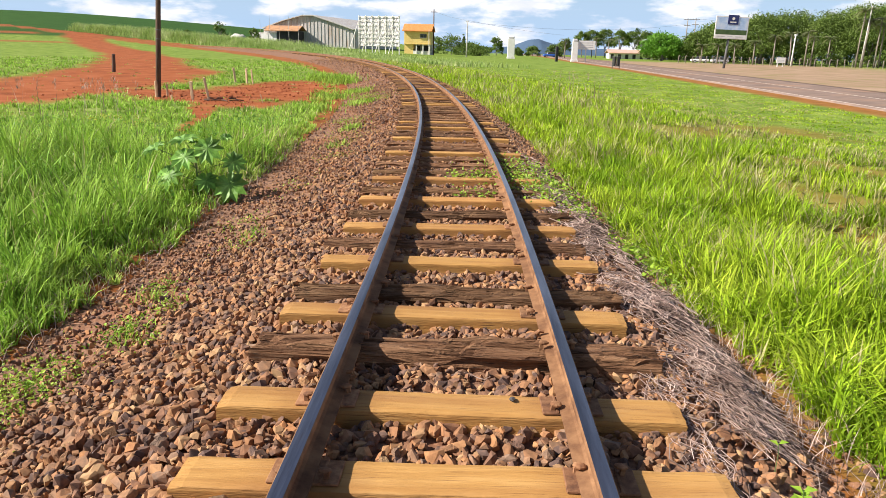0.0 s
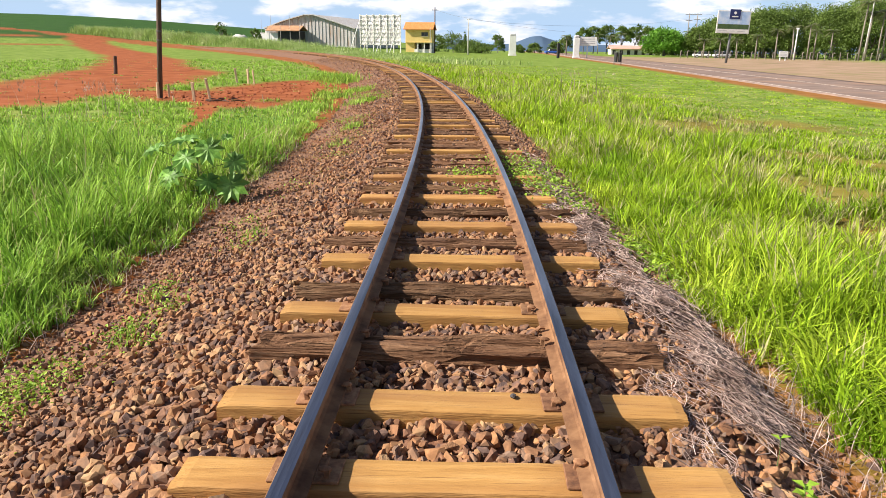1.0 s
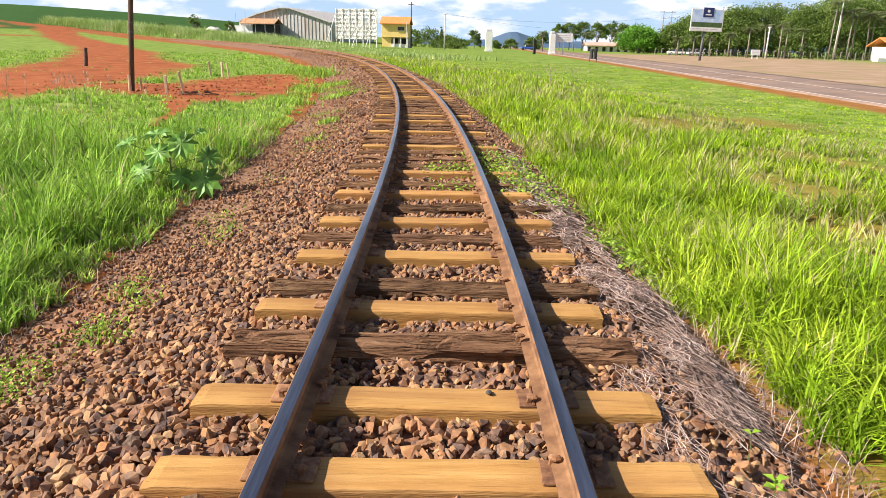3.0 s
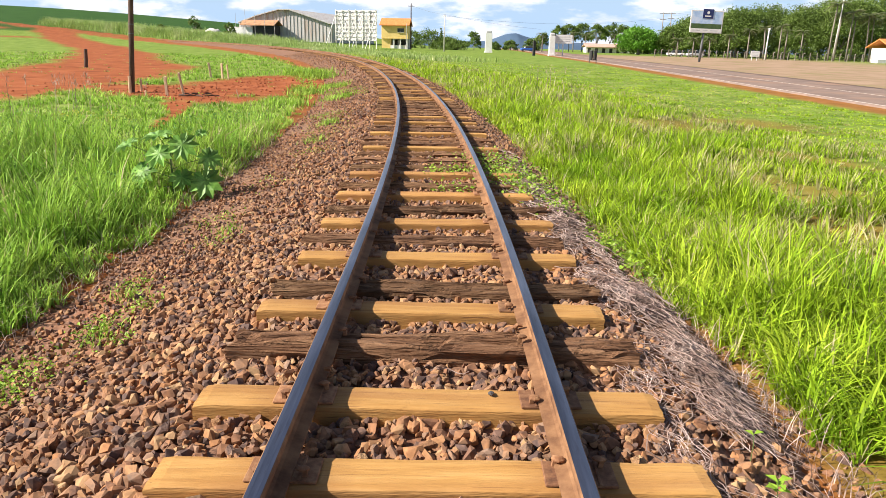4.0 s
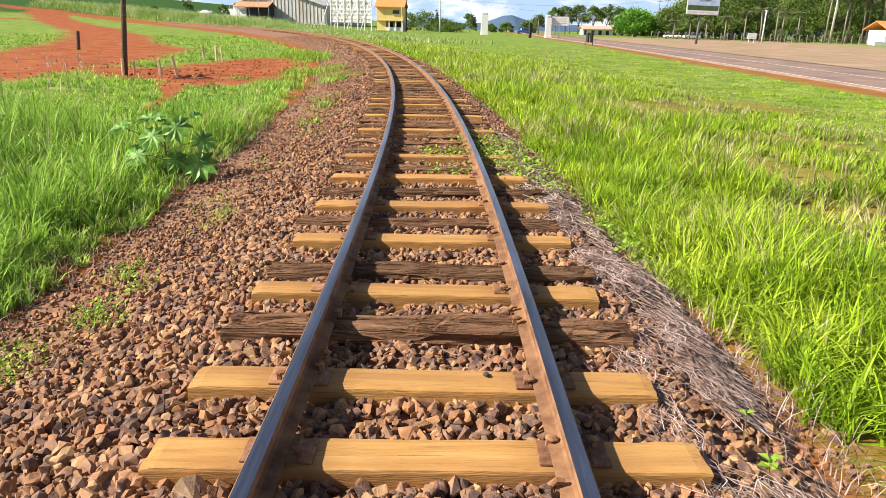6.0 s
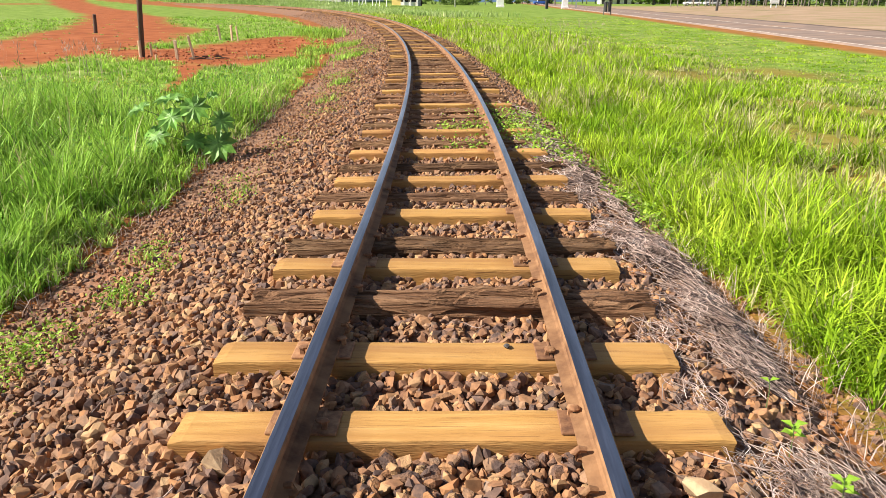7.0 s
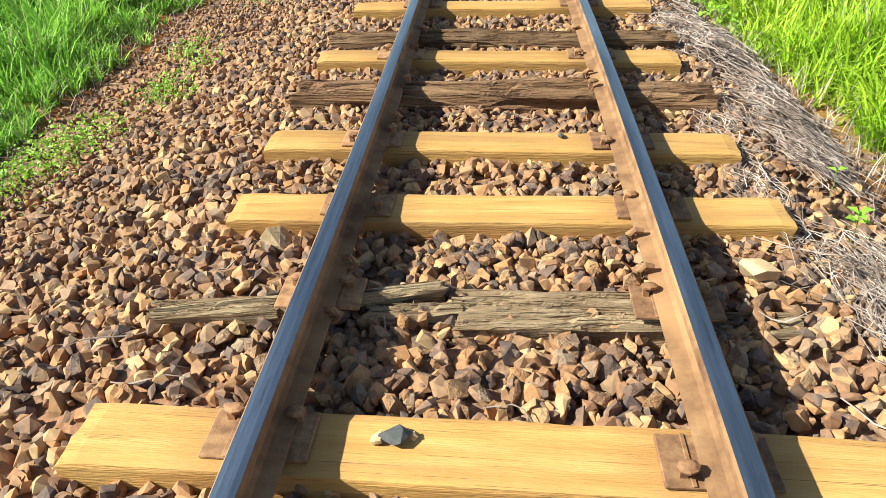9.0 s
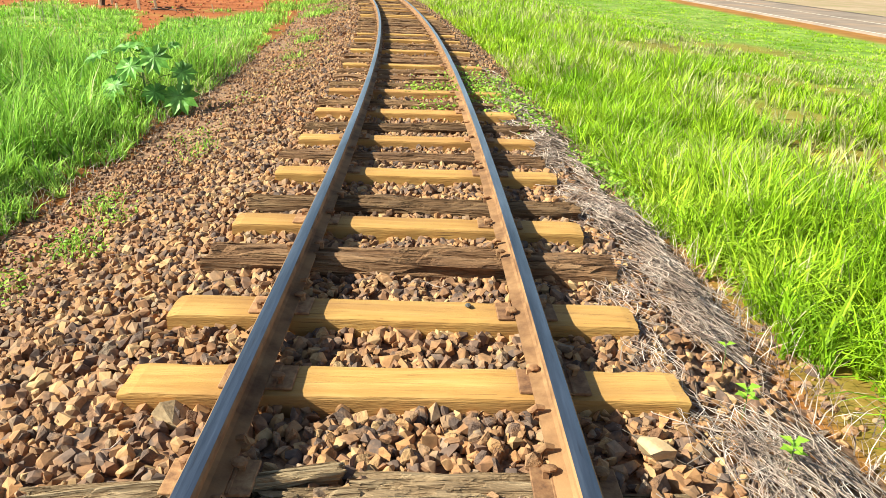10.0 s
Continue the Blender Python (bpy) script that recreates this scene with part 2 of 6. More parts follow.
M_ASPHALT = material("asphalt", [(0.18, 0.13, 0.108), (0.225, 0.165, 0.135), (0.28, 0.205, 0.165)], 0.5, 0.9, 0.4, 60, stain=(0.3, 0.19, 0.13), stain_scale=0.25, specular=0.05)
M_LINE = material("road_paint", [(0.5, 0.38, 0.3), (0.72, 0.64, 0.56)], 3, 0.8, 0.1)
M_CROWN = material("tree_leaf", [(0.1, 0.16, 0.028), (0.135, 0.205, 0.038), (0.18, 0.26, 0.055)], 0.15, 0.55, 0.0, vary=0.25, by="island", through_light=0.3)
M_CROWN_B = material("bright_tree_leaf", [(0.095, 0.24, 0.018), (0.135, 0.31, 0.027), (0.185, 0.38, 0.042)], 0.15, 0.55, 0.0, vary=0.25, by="island", through_light=0.3)
M_BARK = material("bark", [(0.1, 0.085, 0.07), (0.18, 0.155, 0.13), (0.26, 0.23, 0.2)], 3, 0.9, 0.4, 20)
M_PALM = material("palm_frond", [(0.1, 0.14, 0.05), (0.17, 0.2, 0.08), (0.28, 0.27, 0.13)], 0.4, 0.5, 0.0, vary=0.3, by="island", through_light=0.2)
M_WHITE = material("white_paint", [(0.68, 0.66, 0.62), (0.78, 0.77, 0.74)], 2, 0.7, 0.1, stain=(0.5, 0.42, 0.34), stain_scale=0.6, stain_cut=(0.58, 0.75))
M_CONC = material("pale_concrete", [(0.38, 0.36, 0.33), (0.5, 0.48, 0.44), (0.6, 0.57, 0.53)], 2, 0.9, 0.2, vary=0.1)
M_YELLOW = material("yellow_paint", [(0.74, 0.52, 0.17), (0.82, 0.6, 0.23)], 0.7, 0.8, 0.1, stain=(0.55, 0.38, 0.15), stain_scale=0.5, stain_cut=(0.6, 0.8))
M_ROOF = material("orange_tile", [(0.55, 0.19, 0.05), (0.7, 0.28, 0.09)], 1.2, 0.8, 0.5, 4, stretch=(3, 1, 1))
M_ROOF3 = material("weathered_tile", [(0.36, 0.2, 0.11), (0.5, 0.27, 0.14)], 1.0, 0.85, 0.4, 4)
M_ROOF2 = material("faded_tile", [(0.5, 0.29, 0.22), (0.62, 0.4, 0.32)], 0.8, 0.85, 0.4, 4)
M_TIN = material("weathered_tin", [(0.36, 0.34, 0.32), (0.5, 0.48, 0.45), (0.62, 0.6, 0.56)], 0.6, 0.6, 0.3, 6, stretch=(4, 4, 0.5), stain=(0.34, 0.23, 0.15), stain_scale=0.3, stain_cut=(0.52, 0.72))
# near-black for bins, tyres and doors, and for the painted porch shade
M_DARK = material("dark_surface_and_shade", [(0.03, 0.03, 0.032), (0.05, 0.048, 0.045)], 3, 0.7, 0.1)
M_GLASS = material("dark_window_glass", [(0.03, 0.035, 0.04), (0.05, 0.055, 0.06)], 2, 0.15, 0.0, specular=0.6)
M_SOIL = material("red_soil", [(0.2, 0.055, 0.022), (0.29, 0.085, 0.035), (0.38, 0.125, 0.055)], 2.0, 0.95, 0.5, 12)
M_GREY = material("grey_panel", [(0.48, 0.47, 0.48), (0.62, 0.61, 0.62)], 1.5, 0.7, 0.1, stain=(0.35, 0.33, 0.33), stain_scale=0.9)
M_BOARD = material("flaking_board", [(0.42, 0.4, 0.4), (0.7, 0.68, 0.67), (0.8, 0.79, 0.78)], 1.3, 0.7, 0.1, stain=(0.36, 0.33, 0.34), stain_scale=1.7, stain_cut=(0.52, 0.62))
M_NAVY = material("navy_print", [(0.02, 0.03, 0.11), (0.03, 0.04, 0.14)], 2, 0.5, 0.0)
M_SKYPRINT = material("sky_print", [(0.2, 0.36, 0.62), (0.45, 0.58, 0.78), (0.75, 0.76, 0.8)], 0.5, 0.5, 0.0)
M_FIELDPRINT = material("field_print", [(0.04, 0.08, 0.03), (0.09, 0.14, 0.05)], 1.5, 0.5, 0.0)
M_BLUE = material("blue_car_paint", [(0.03, 0.1, 0.4), (0.04, 0.13, 0.48)], 1, 0.3, 0.0, specular=0.5)
# the blue of distance haze is put into this base colour
M_MOUNT = material("haze_tinted_hill", [(0.05, 0.09, 0.15), (0.075, 0.125, 0.19)], 0.004, 1.0, 0.0)
M_WIRE = material("cable", [(0.1, 0.1, 0.1), (0.14, 0.14, 0.14)], 1, 0.6, 0.0)

# ---- building helpers ----


def link(name, bm, mat, parent=None, label="", smooth=False):
    me = bpy.data.meshes.new(name)
    bm.to_mesh(me)
    bm.free()
    for m in (mat if isinstance(mat, (list, tuple)) else [mat]):
        me.materials.append(m)
    if smooth:
        me.polygons.foreach_set("use_smooth", [True] * len(me.polygons))
    ob = new(name, me)
    if parent:
        ob.parent = parent
    if label:
        ob["label"] = label
    return ob


def part(name, bm, mat, parent, label="", smooth=False):
    return link(name, bm, mat, parent, label, smooth)


def empty(name, x, y, z, turn=0.0):
    ob = new(name)
    ob.matrix_world = pose(x, y, z, 0, 0, turn)
    return ob


def box(bm, x0, x1, y0, y1, z0, z1, bevel=0.0, m=None):
    r = bmesh.ops.create_cube(bm, size=1.0)
    vs = r["verts"]
    for v in vs:
        v.co = Vector((x0 + (v.co.x + 0.5) * (x1 - x0), y0 + (v.co.y + 0.5) * (y1 - y0), z0 + (v.co.z + 0.5) * (z1 - z0)))
    if bevel:
        es = list({e for v in vs for e in v.link_edges})
        vs = list({v for f in bmesh.ops.bevel(bm, geom=es, offset=bevel, segments=1, affect="EDGES", profile=0.5)["faces"] for v in f.verts} | {v for v in vs if v.is_valid})
    if m is not None:
        bmesh.ops.transform(bm, matrix=m, verts=[v for v in vs if v.is_valid])
    return vs


def boxed(*a, **k):
    bm = bmesh.new()
    box(bm, *a, **k)
    return bm


def tube(bm, points, radii, sides=8):
    """A tapered tube through points, with closed ends."""
    rings = []
    pts = [Vector(p) for p in points]
    for i, p in enumerate(pts):
        d = (pts[min(i + 1, len(pts) - 1)] - pts[max(i - 1, 0)]).normalized()
        a = d.orthogonal().normalized()
        b = d.cross(a)
        rings.append([bm.verts.new(p + radii[i] * (math.cos(2 * math.pi * k / sides) * a + math.sin(2 * math.pi * k / sides) * b)) for k in range(sides)])
    for r0, r1 in zip(rings, rings[1:]):
        # rings start at their own orthogonal: match the nearest start
        sh = min(range(sides), key=lambda k: (r0[0].co - r1[k].co).length)
        for k in range(sides):
            bm.faces.new((r0[k], r0[(k + 1) % sides], r1[(k + 1 + sh) % sides], r1[(k + sh) % sides]))
    bm.faces.new(rings[0][::-1])
    bm.faces.new(rings[-1])


def tubed(points, radii, sides=8):
    bm = bmesh.new()
    tube(bm, points, radii, sides)
    return bm


def array_mesh(name, verts, faces, mat, smooth=False):
    """A mesh from numpy arrays: verts n x 3, faces m x k."""
    me = bpy.data.meshes.new(name)
    k = faces.shape[1]
    me.vertices.add(len(verts))
    me.vertices.foreach_set("co", np.ascontiguousarray(verts, dtype=np.float32).ravel())
    me.loops.add(faces.size)
    me.loops.foreach_set("vertex_index", np.ascontiguousarray(faces, dtype=np.int32).ravel())
    me.polygons.add(len(faces))
    me.polygons.foreach_set("loop_start", np.arange(0, faces.size, k, dtype=np.int32))
    me.polygons.foreach_set("loop_total", np.full(len(faces), k, dtype=np.int32))
    me.polygons.foreach_set("use_smooth", np.full(len(faces), smooth, dtype=bool))
    me.update(calc_edges=True)
    me.validate()
    me.materials.append(mat)
    return me


rng = np.random.default_rng(5)
LATTICE = rng.random((128, 128))


def vnoise(x, y, scale):
    """Smooth value noise, 0 to 1, over the plan."""
    x, y = np.asarray(x) / scale, np.asarray(y) / scale
    i, j = np.floor(x).astype(int), np.floor(y).astype(int)
    fx, fy = x - i, y - j
    fx, fy = fx * fx * (3 - 2 * fx), fy * fy * (3 - 2 * fy)
    g = lambda a, b: LATTICE[a % 128, b % 128]
    return (g(i, j) * (1 - fx) + g(i + 1, j) * fx) * (1 - fy) + (g(i, j + 1) * (1 - fx) + g(i + 1, j + 1) * fx) * fy


def fbm(x, y, scale):
    return 0.5 * vnoise(x, y, scale) + 0.3 * vnoise(x + 31, y + 17, scale / 2.3) + 0.2 * vnoise(x + 57, y + 71, scale / 5.1)


def ease(v, a, b):
    t = np.clip((np.asarray(v, dtype=float) - a) / (b - a), 0, 1)
    return t * t * (3 - 2 * t)


# ---- the lie of the land: a metre-gauge track that bends left ----
R = 205.0


def track(s, u):
    """The place at s metres along the track and u metres to the right of its middle."""
    a = np.asarray(s) / R
    return -R + (R + u) * np.cos(a), (R + u) * np.sin(a)


def along(x, y):
    return R * np.arctan2(y, x + R), np.hypot(x + R, y) - R


def spread(s):
    """How far the left slope of the embankment is drawn out along the track."""
    return np.interp(s, [0, 45, 100, 200], [1.0, 1.54, 2.7, 2.7])


def toe(s):
    """Foot of the left slope."""
    return np.interp(s, [0, 40, 100, 200], [-2.95, -3.95, -7.2, -7.2])


def grade(s):
    s = np.asarray(s, dtype=float)
    return 0.0078 * (np.sqrt((s - 22) ** 2 + 80) + s - 22) / 2 - 0.0078 * 0.84


def bed(s, u):
    """Top of the ballast."""
    z = np.interp(u, [-3.6, -2.75, -2.2, -1.6, -1.15, -0.9, 0.9, 1.15, 1.4, 1.75, 2.4], [-0.6, -0.42, -0.32, -0.19, -0.09, -0.072, -0.072, -0.09, -0.16, -0.27, -0.5])
    return z + grade(s)


def terrain(x, y):
    x, y = np.asarray(x, dtype=float), np.asarray(y, dtype=float)
    s, u = along(x, y)
    s = np.clip(s, -60, 330)
    g = grade(s)
    right = ease(u, -1, 1)
    g = g * (1 - right) + np.minimum(g, 0.95) * right
    side = np.interp(u, [-8, -3.2, -2.6, 0, 1.5, 2.2, 4, 8, 14, 30, 60], [-0.45, -0.41, -0.5, -0.5, -0.26, -0.3, -0.42, -0.55, -0.75, -0.85, -1.15])
    dist = np.hypot(x, y)
    az = -x / np.maximum(y, 1.0)
    az = np.where(y < 1, np.where(x < 0, 1.0, -1.0), az)
    w = ease(az, -0.1, 0.62)
    hill = (0.012 + 0.043 * w) * (np.sqrt((dist - 150) ** 2 + 500) + dist - 150) / 2 * ease(az, 0.0, 0.16)
    crest = 430.0
    hill = np.where(dist > crest, hill - 0.05 * (dist - crest), hill)
    far = -0.0012 * np.maximum(dist - 250, 0) * (1 - ease(az, 0.0, 0.16))
    rough = 0.10 * (fbm(x, y, 2.5) - 0.5) * ease(np.abs(u), 1.6, 3.0) * (1 - 0.7 * ease(dist, 12, 22)) + 0.14 * (fbm(x, y, 14.0) - 0.5) * ease(np.abs(u), 4, 12) * ease(dist, 5, 25)
    rough = rough * (1 - ease(x, 11, 15) * (1 - ease(x, 30, 36)))
    return g + side + hill + far + rough


# ---- ground: one sheet to the horizon ----
LANE = [(-22, -15, 4.0), (-18, 5, 4.0), (-16.5, 16, 4.3), (-17, 25, 5.0), (-17, 30, 4.8), (-19, 40, 5.0), (-24.3, 53, 4.4), (-31, 67, 4.0), (-43, 89, 3.6), (-63, 121, 4.2), (-80, 149, 4.0), (-92, 171, 4.5)]
SPUR = [(-7.3, 22.6, 1.7), (-12.5, 27.0, 1.8), (-9.5, 26, 4.0), (-6.8, 27, 4.6), (-8.0, 35, 3.0)]
TRAIL = [(-6.3, 14.5, 0.15), (-7.0, 18, 0.22), (-8.3, 21.5, 0.6)]
BANK = [(-112, 128, 2.0), (-76, 123, 2.6), (-72, 134, 1.5)]
BANK2 = [(-100, 150, 2.0), (-88, 172, 4.0), (-78, 186, 4.5)]


def strip_mask(x, y, line, edge=0.35):
    """1 within a band of changing half-width round a line, with a ragged edge."""
    best = np.full(np.shape(x), -9.0)
    for (x0, y0, w0), (x1, y1, w1) in zip(line, line[1:]):
        dx, dy = x1 - x0, y1 - y0
        t = np.clip(((x - x0) * dx + (y - y0) * dy) / (dx * dx + dy * dy), 0, 1)
        d = np.hypot(x - x0 - t * dx, y - y0 - t * dy)
        w = w0 + t * (w1 - w0)
        best = np.maximum(best, (w - d) / w)
    return ease(best + 0.7 * (fbm(x, y, 5.0) - 0.5), -0.05, edge)


def soil_mask(x, y):
    m = strip_mask(x, y, LANE)
    for line in (SPUR, TRAIL, BANK, BANK2):
        m = np.maximum(m, strip_mask(x, y, line))
    s, u = along(x, y)
    left = toe(s)
    m = np.maximum(m, 0.92 * ease(u, left - 0.2, left + 0.2) * (1 - ease(u, 1.6, 1.95 + 0.4 * fbm(x, y, 1.0))))
    road = 16.6 + 0.012 * y
    m = np.maximum(m, 0.8 * ease(x, road - 0.9 - 0.5 * fbm(x, y, 2), road - 0.3) * (1 - ease(x, road + 9.5, road + 10.5)) * ease(x, 8, 9))
    return m


def bare_mask(x, y):
    """Worn patches in the right meadow."""
    m = np.zeros(np.shape(x))
    for px, py, r in ((5.6, 18.6, 2.4), (4.6, 10.7, 1.4), (5.4, 9.4, 1.3), (4.55, 7.0, 1.1), (6.8, 13.0, 1.6), (4.9, 4.9, 0.7), (8.5, 21, 2.4), (3.2, 13.5, 1.0)):
        m = np.maximum(m, ease(1 - np.hypot(x - px, (y - py) * 0.8) / r + 1.1 * (fbm(x, y, 0.8) - 0.5), 0.0, 0.6))
    return m


def lot_mask(x, y):
    """The bare yard between the road and the trees."""
    road = 16.6 + 0.012 * y
    return ease(x, road + 8.5, road + 9.5) * (1 - ease(x - 0.06 * y, 55, 85)) * ease(175 - y + 20 * fbm(x, y, 20), 0, 25) * ease(y, -80, -60)


def crop_mask(x, y):
    d, az = np.hypot(x, y), -x / np.maximum(y, 1)
    return ease(d + 16 * fbm(x, y, 30), 178, 186) * ease(az, 0.12, 0.2) * (y > 1)


radii = np.concatenate([[0.0], np.exp(np.linspace(math.log(0.4), math.log(4500), 260))])
angles = np.concatenate([np.linspace(-46, 46, 301), np.linspace(46, 314, 110)[1:-1]]) * math.pi / 180
gr, ga = np.meshgrid(radii, angles, indexing="ij")
gx, gy = gr * np.sin(ga), gr * np.cos(ga)
gz = terrain(gx, gy)
nr, na = gx.shape
idx = np.arange(nr * na).reshape(nr, na)
gf = np.stack([idx[:-1], np.roll(idx, -1, 1)[:-1], np.roll(idx, -1, 1)[1:], idx[1:]], -1).reshape(-1, 4)[:, ::-1]
m_ground = bpy.data.materials.new("open_ground")
m_ground.use_nodes = True
n, l = m_ground.node_tree.nodes, m_ground.node_tree.links
att = n.new("ShaderNodeVertexColor")
att.layer_name = "cover"
sepc = n.new("ShaderNodeSeparateColor")
l.new(att.outputs[0], sepc.inputs[0])
tco = n.new("ShaderNodeTexCoord")


def ground_colour(cols, scale, stretch=(1, 1, 1)):
    mp = n.new("ShaderNodeMapping")
    mp.inputs["Scale"].default_value = stretch
    l.new(tco.outputs["Object"], mp.inputs[0])
    no = n.new("ShaderNodeTexNoise")
    no.inputs["Scale"].default_value, no.inputs["Detail"].default_value, no.inputs["Roughness"].default_value = scale, 9, 0.65
    l.new(mp.outputs[0], no.inputs["Vector"])
    ra = n.new("ShaderNodeValToRGB")
    e = ra.color_ramp.elements
    e[0].position, e[1].position = 0.33, 0.67
    e[0].color, e[1].color = (*cols[0], 1), (*cols[2], 1)
    e.new(0.5).color = (*cols[1], 1)
    l.new(no.outputs[0], ra.inputs[0])
    return ra.outputs[0]


def blend(f, a, b):
    mx = n.new("ShaderNodeMix")
    mx.data_type = "RGBA"
    l.new(f, mx.inputs["Factor"])
    l.new(a, mx.inputs["A"])
    l.new(b, mx.inputs["B"])
    return mx.outputs["Result"]


turf = ground_colour([(0.085, 0.14, 0.02), (0.155, 0.23, 0.032), (0.24, 0.295, 0.07)], 0.8)
red = ground_colour([(0.19, 0.053, 0.018), (0.28, 0.082, 0.027), (0.35, 0.115, 0.045)], 0.9)
yard = ground_colour([(0.23, 0.2, 0.085), (0.31, 0.21, 0.135), (0.38, 0.27, 0.18)], 0.22)
crop = ground_colour([(0.018, 0.055, 0.008), (0.028, 0.08, 0.011), (0.042, 0.1, 0.016)], 0.35, (3, 0.3, 1))
b = n["Principled BSDF"]
l.new(blend(sepc.outputs[0], blend(sepc.outputs[1], blend(sepc.outputs[2], turf, yard), crop), red), b.inputs["Base Color"])
b.inputs["Roughness"].default_value, b.inputs["Specular IOR Level"].default_value = 0.95, 0.1
bn = n.new("ShaderNodeTexNoise")
bn.inputs["Scale"].default_value, bn.inputs["Detail"].default_value = 9, 10
l.new(tco.outputs["Object"], bn.inputs["Vector"])
bp = n.new("ShaderNodeBump")
bp.inputs["Strength"].default_value, bp.inputs["Distance"].default_value = 0.5, 0.04
l.new(bn.outputs[0], bp.inputs["Height"])
l.new(bp.outputs[0], b.inputs["Normal"])
me = array_mesh("ground", np.stack([gx, gy, gz], -1).reshape(-1, 3), gf, m_ground, True)
col = me.color_attributes.new("cover", "FLOAT_COLOR", "POINT")
# between the tufts near the track the earth and dead leaves show
litter = 0.62 * (1 - ease(np.hypot(gx, gy), 7, 17)) * (0.5 + 0.8 * fbm(gx, gy, 0.8)) * ease(gx, 0, 1) * ease(gy, -1, 1.5)
cover = np.stack([np.maximum(np.maximum(soil_mask(gx, gy), litter), 0.42 * bare_mask(gx, gy)), crop_mask(gx, gy), lot_mask(gx, gy), np.ones_like(gx)], -1)
col.data.foreach_set("color", cover.astype(np.float32).ravel())
tagged(new("ground", me), "grassy land with red soil lanes and a green field", "ground", kind="structure")


# ---- road ----
ry = np.linspace(-60, 420, 161)
for name, a, w, lift, mat, label in (("road", 0.95, 8.25, 0.085, M_ASPHALT, "worn grey-brown asphalt road with faded edge lines"),
                                     ("road_line", 1.35, 0.14, 0.091, M_LINE, "faded pinkish white edge line on asphalt"),
                                     ("road_line", 5.0, 0.13, 0.091, M_LINE, "faded white centre line on asphalt")):
    offs = np.concatenate([[a], np.linspace(a + 0.05, a + w - 0.05, 12), [a + w]]) if w > 1 else np.array([a, a + w])
    yy, oo = np.meshgrid(ry, offs, indexing="ij")
    xx = 16.6 + 0.012 * yy + oo
    base = terrain(16.6 + 0.012 * yy + 4.5, yy)
    zz = base + lift - (0.3 * ((oo < a + 0.01) | (oo > a + w - 0.01)) if w > 1 else 0.0)
    k = np.arange(xx.size).reshape(xx.shape)
    fs = np.stack([k[:-1, :-1], k[:-1, 1:], k[1:, 1:], k[1:, :-1]], -1).reshape(-1, 4)
    tagged(new(name, array_mesh(name, np.stack([xx, yy, zz], -1).reshape(-1, 3), fs, mat, True)), label, "road" if name == "road" else "road marking", kind="structure")

# ---- ballast bed ----
bs = np.concatenate([np.arange(-8, 0, 0.12), np.arange(0, 10, 0.07), np.arange(10, 60, 0.25), np.arange(60, 260, 1.0)])
bu = np.linspace(-3.6, 2.3, 76)
ss, uu = np.meshgrid(bs, bu, indexing="ij")
uw = np.where(uu < -1.2, -1.2 + (uu + 1.2) * spread(ss), uu)
xx, yy = track(ss, uw)
zz = bed(ss, uu) - 0.018 + 0.045 * (fbm(xx, yy, 0.5) - 0.5) + 0.04 * (vnoise(xx, yy, 0.07) - 0.5)
k = np.arange(xx.size).reshape(xx.shape)
fs = np.stack([k[:-1, :-1], k[:-1, 1:], k[1:, 1:], k[1:, :-1]], -1).reshape(-1, 4)
BED = tagged(new("ballast_bed", array_mesh("ballast_bed", np.stack([xx, yy, zz], -1).reshape(-1, 3), fs, M_BED, True)),
       "red-brown gravel embankment carrying the railway track", "track bed", kind="structure")

# ---- rails ----
PROFILE = [(-0.062, 0.012), (0.062, 0.012), (0.062, 0.021), (0.02, 0.032), (0.008, 0.042), (0.008, 0.094), (0.018, 0.1), (0.0315, 0.104), (0.0315, 0.122), (0.026, 0.129), (0.012, 0.1315),
           (-0.012, 0.1315), (-0.026, 0.129), (-0.0315, 0.122), (-0.0315, 0.104), (-0.018, 0.1), (-0.008, 0.094), (-0.008, 0.042), (-0.02, 0.032), (-0.062, 0.021)]


def rail(u0, label):
    """A rail of three parts that share its line: foot, web and head."""
    line = np.concatenate([np.arange(-8, 40, 0.5), np.arange(40, 262, 2.0)])
    ob = empty("rail", 0, 0, 0)
    for name, rim, mat, tag in (("foot", [0, 1, 2, 3, 18, 19], M_RAIL, "rusty orange-brown foot"), ("web", [3, 4, 5, 6, 15, 16, 17, 18], M_RAIL, ""), ("head", [6, 7, 8, 9, 10, 11, 12, 13, 14, 15], M_RAIL, "bright worn running surface")):
        p = np.array(PROFILE)[rim]
        s, j = np.meshgrid(line, np.arange(len(p)), indexing="ij")
        x, y = track(s, u0 + p[j, 0])
        z = p[j, 1] + grade(s)
        k = np.arange(x.size).reshape(x.shape)
        k2 = np.roll(k, -1, 1)
        f = np.stack([k[:-1], k2[:-1], k2[1:], k[1:]], -1)
        me = array_mesh(name, np.stack([x, y, z], -1).reshape(-1, 3), f.reshape(-1, 4)[:, ::-1], mat)
        if name == "head":
            me.materials.append(M_HEAD)
            on_top = np.zeros(f.shape[:2], dtype=np.int32)
            on_top[:, 3:6] = 1
            me.polygons.foreach_set("material_index", on_top.ravel())
        pt = new(name, me)
        pt.parent = ob
        if tag:
            pt["label"] = tag
    return tagged(ob, label, "rail", "rails of the track", "thing")


rail(-0.541, "steel rail with rusty web and shiny worn head")
rail(0.528, "steel rail with rusty foot and bright running surface")

# ---- sleepers ----


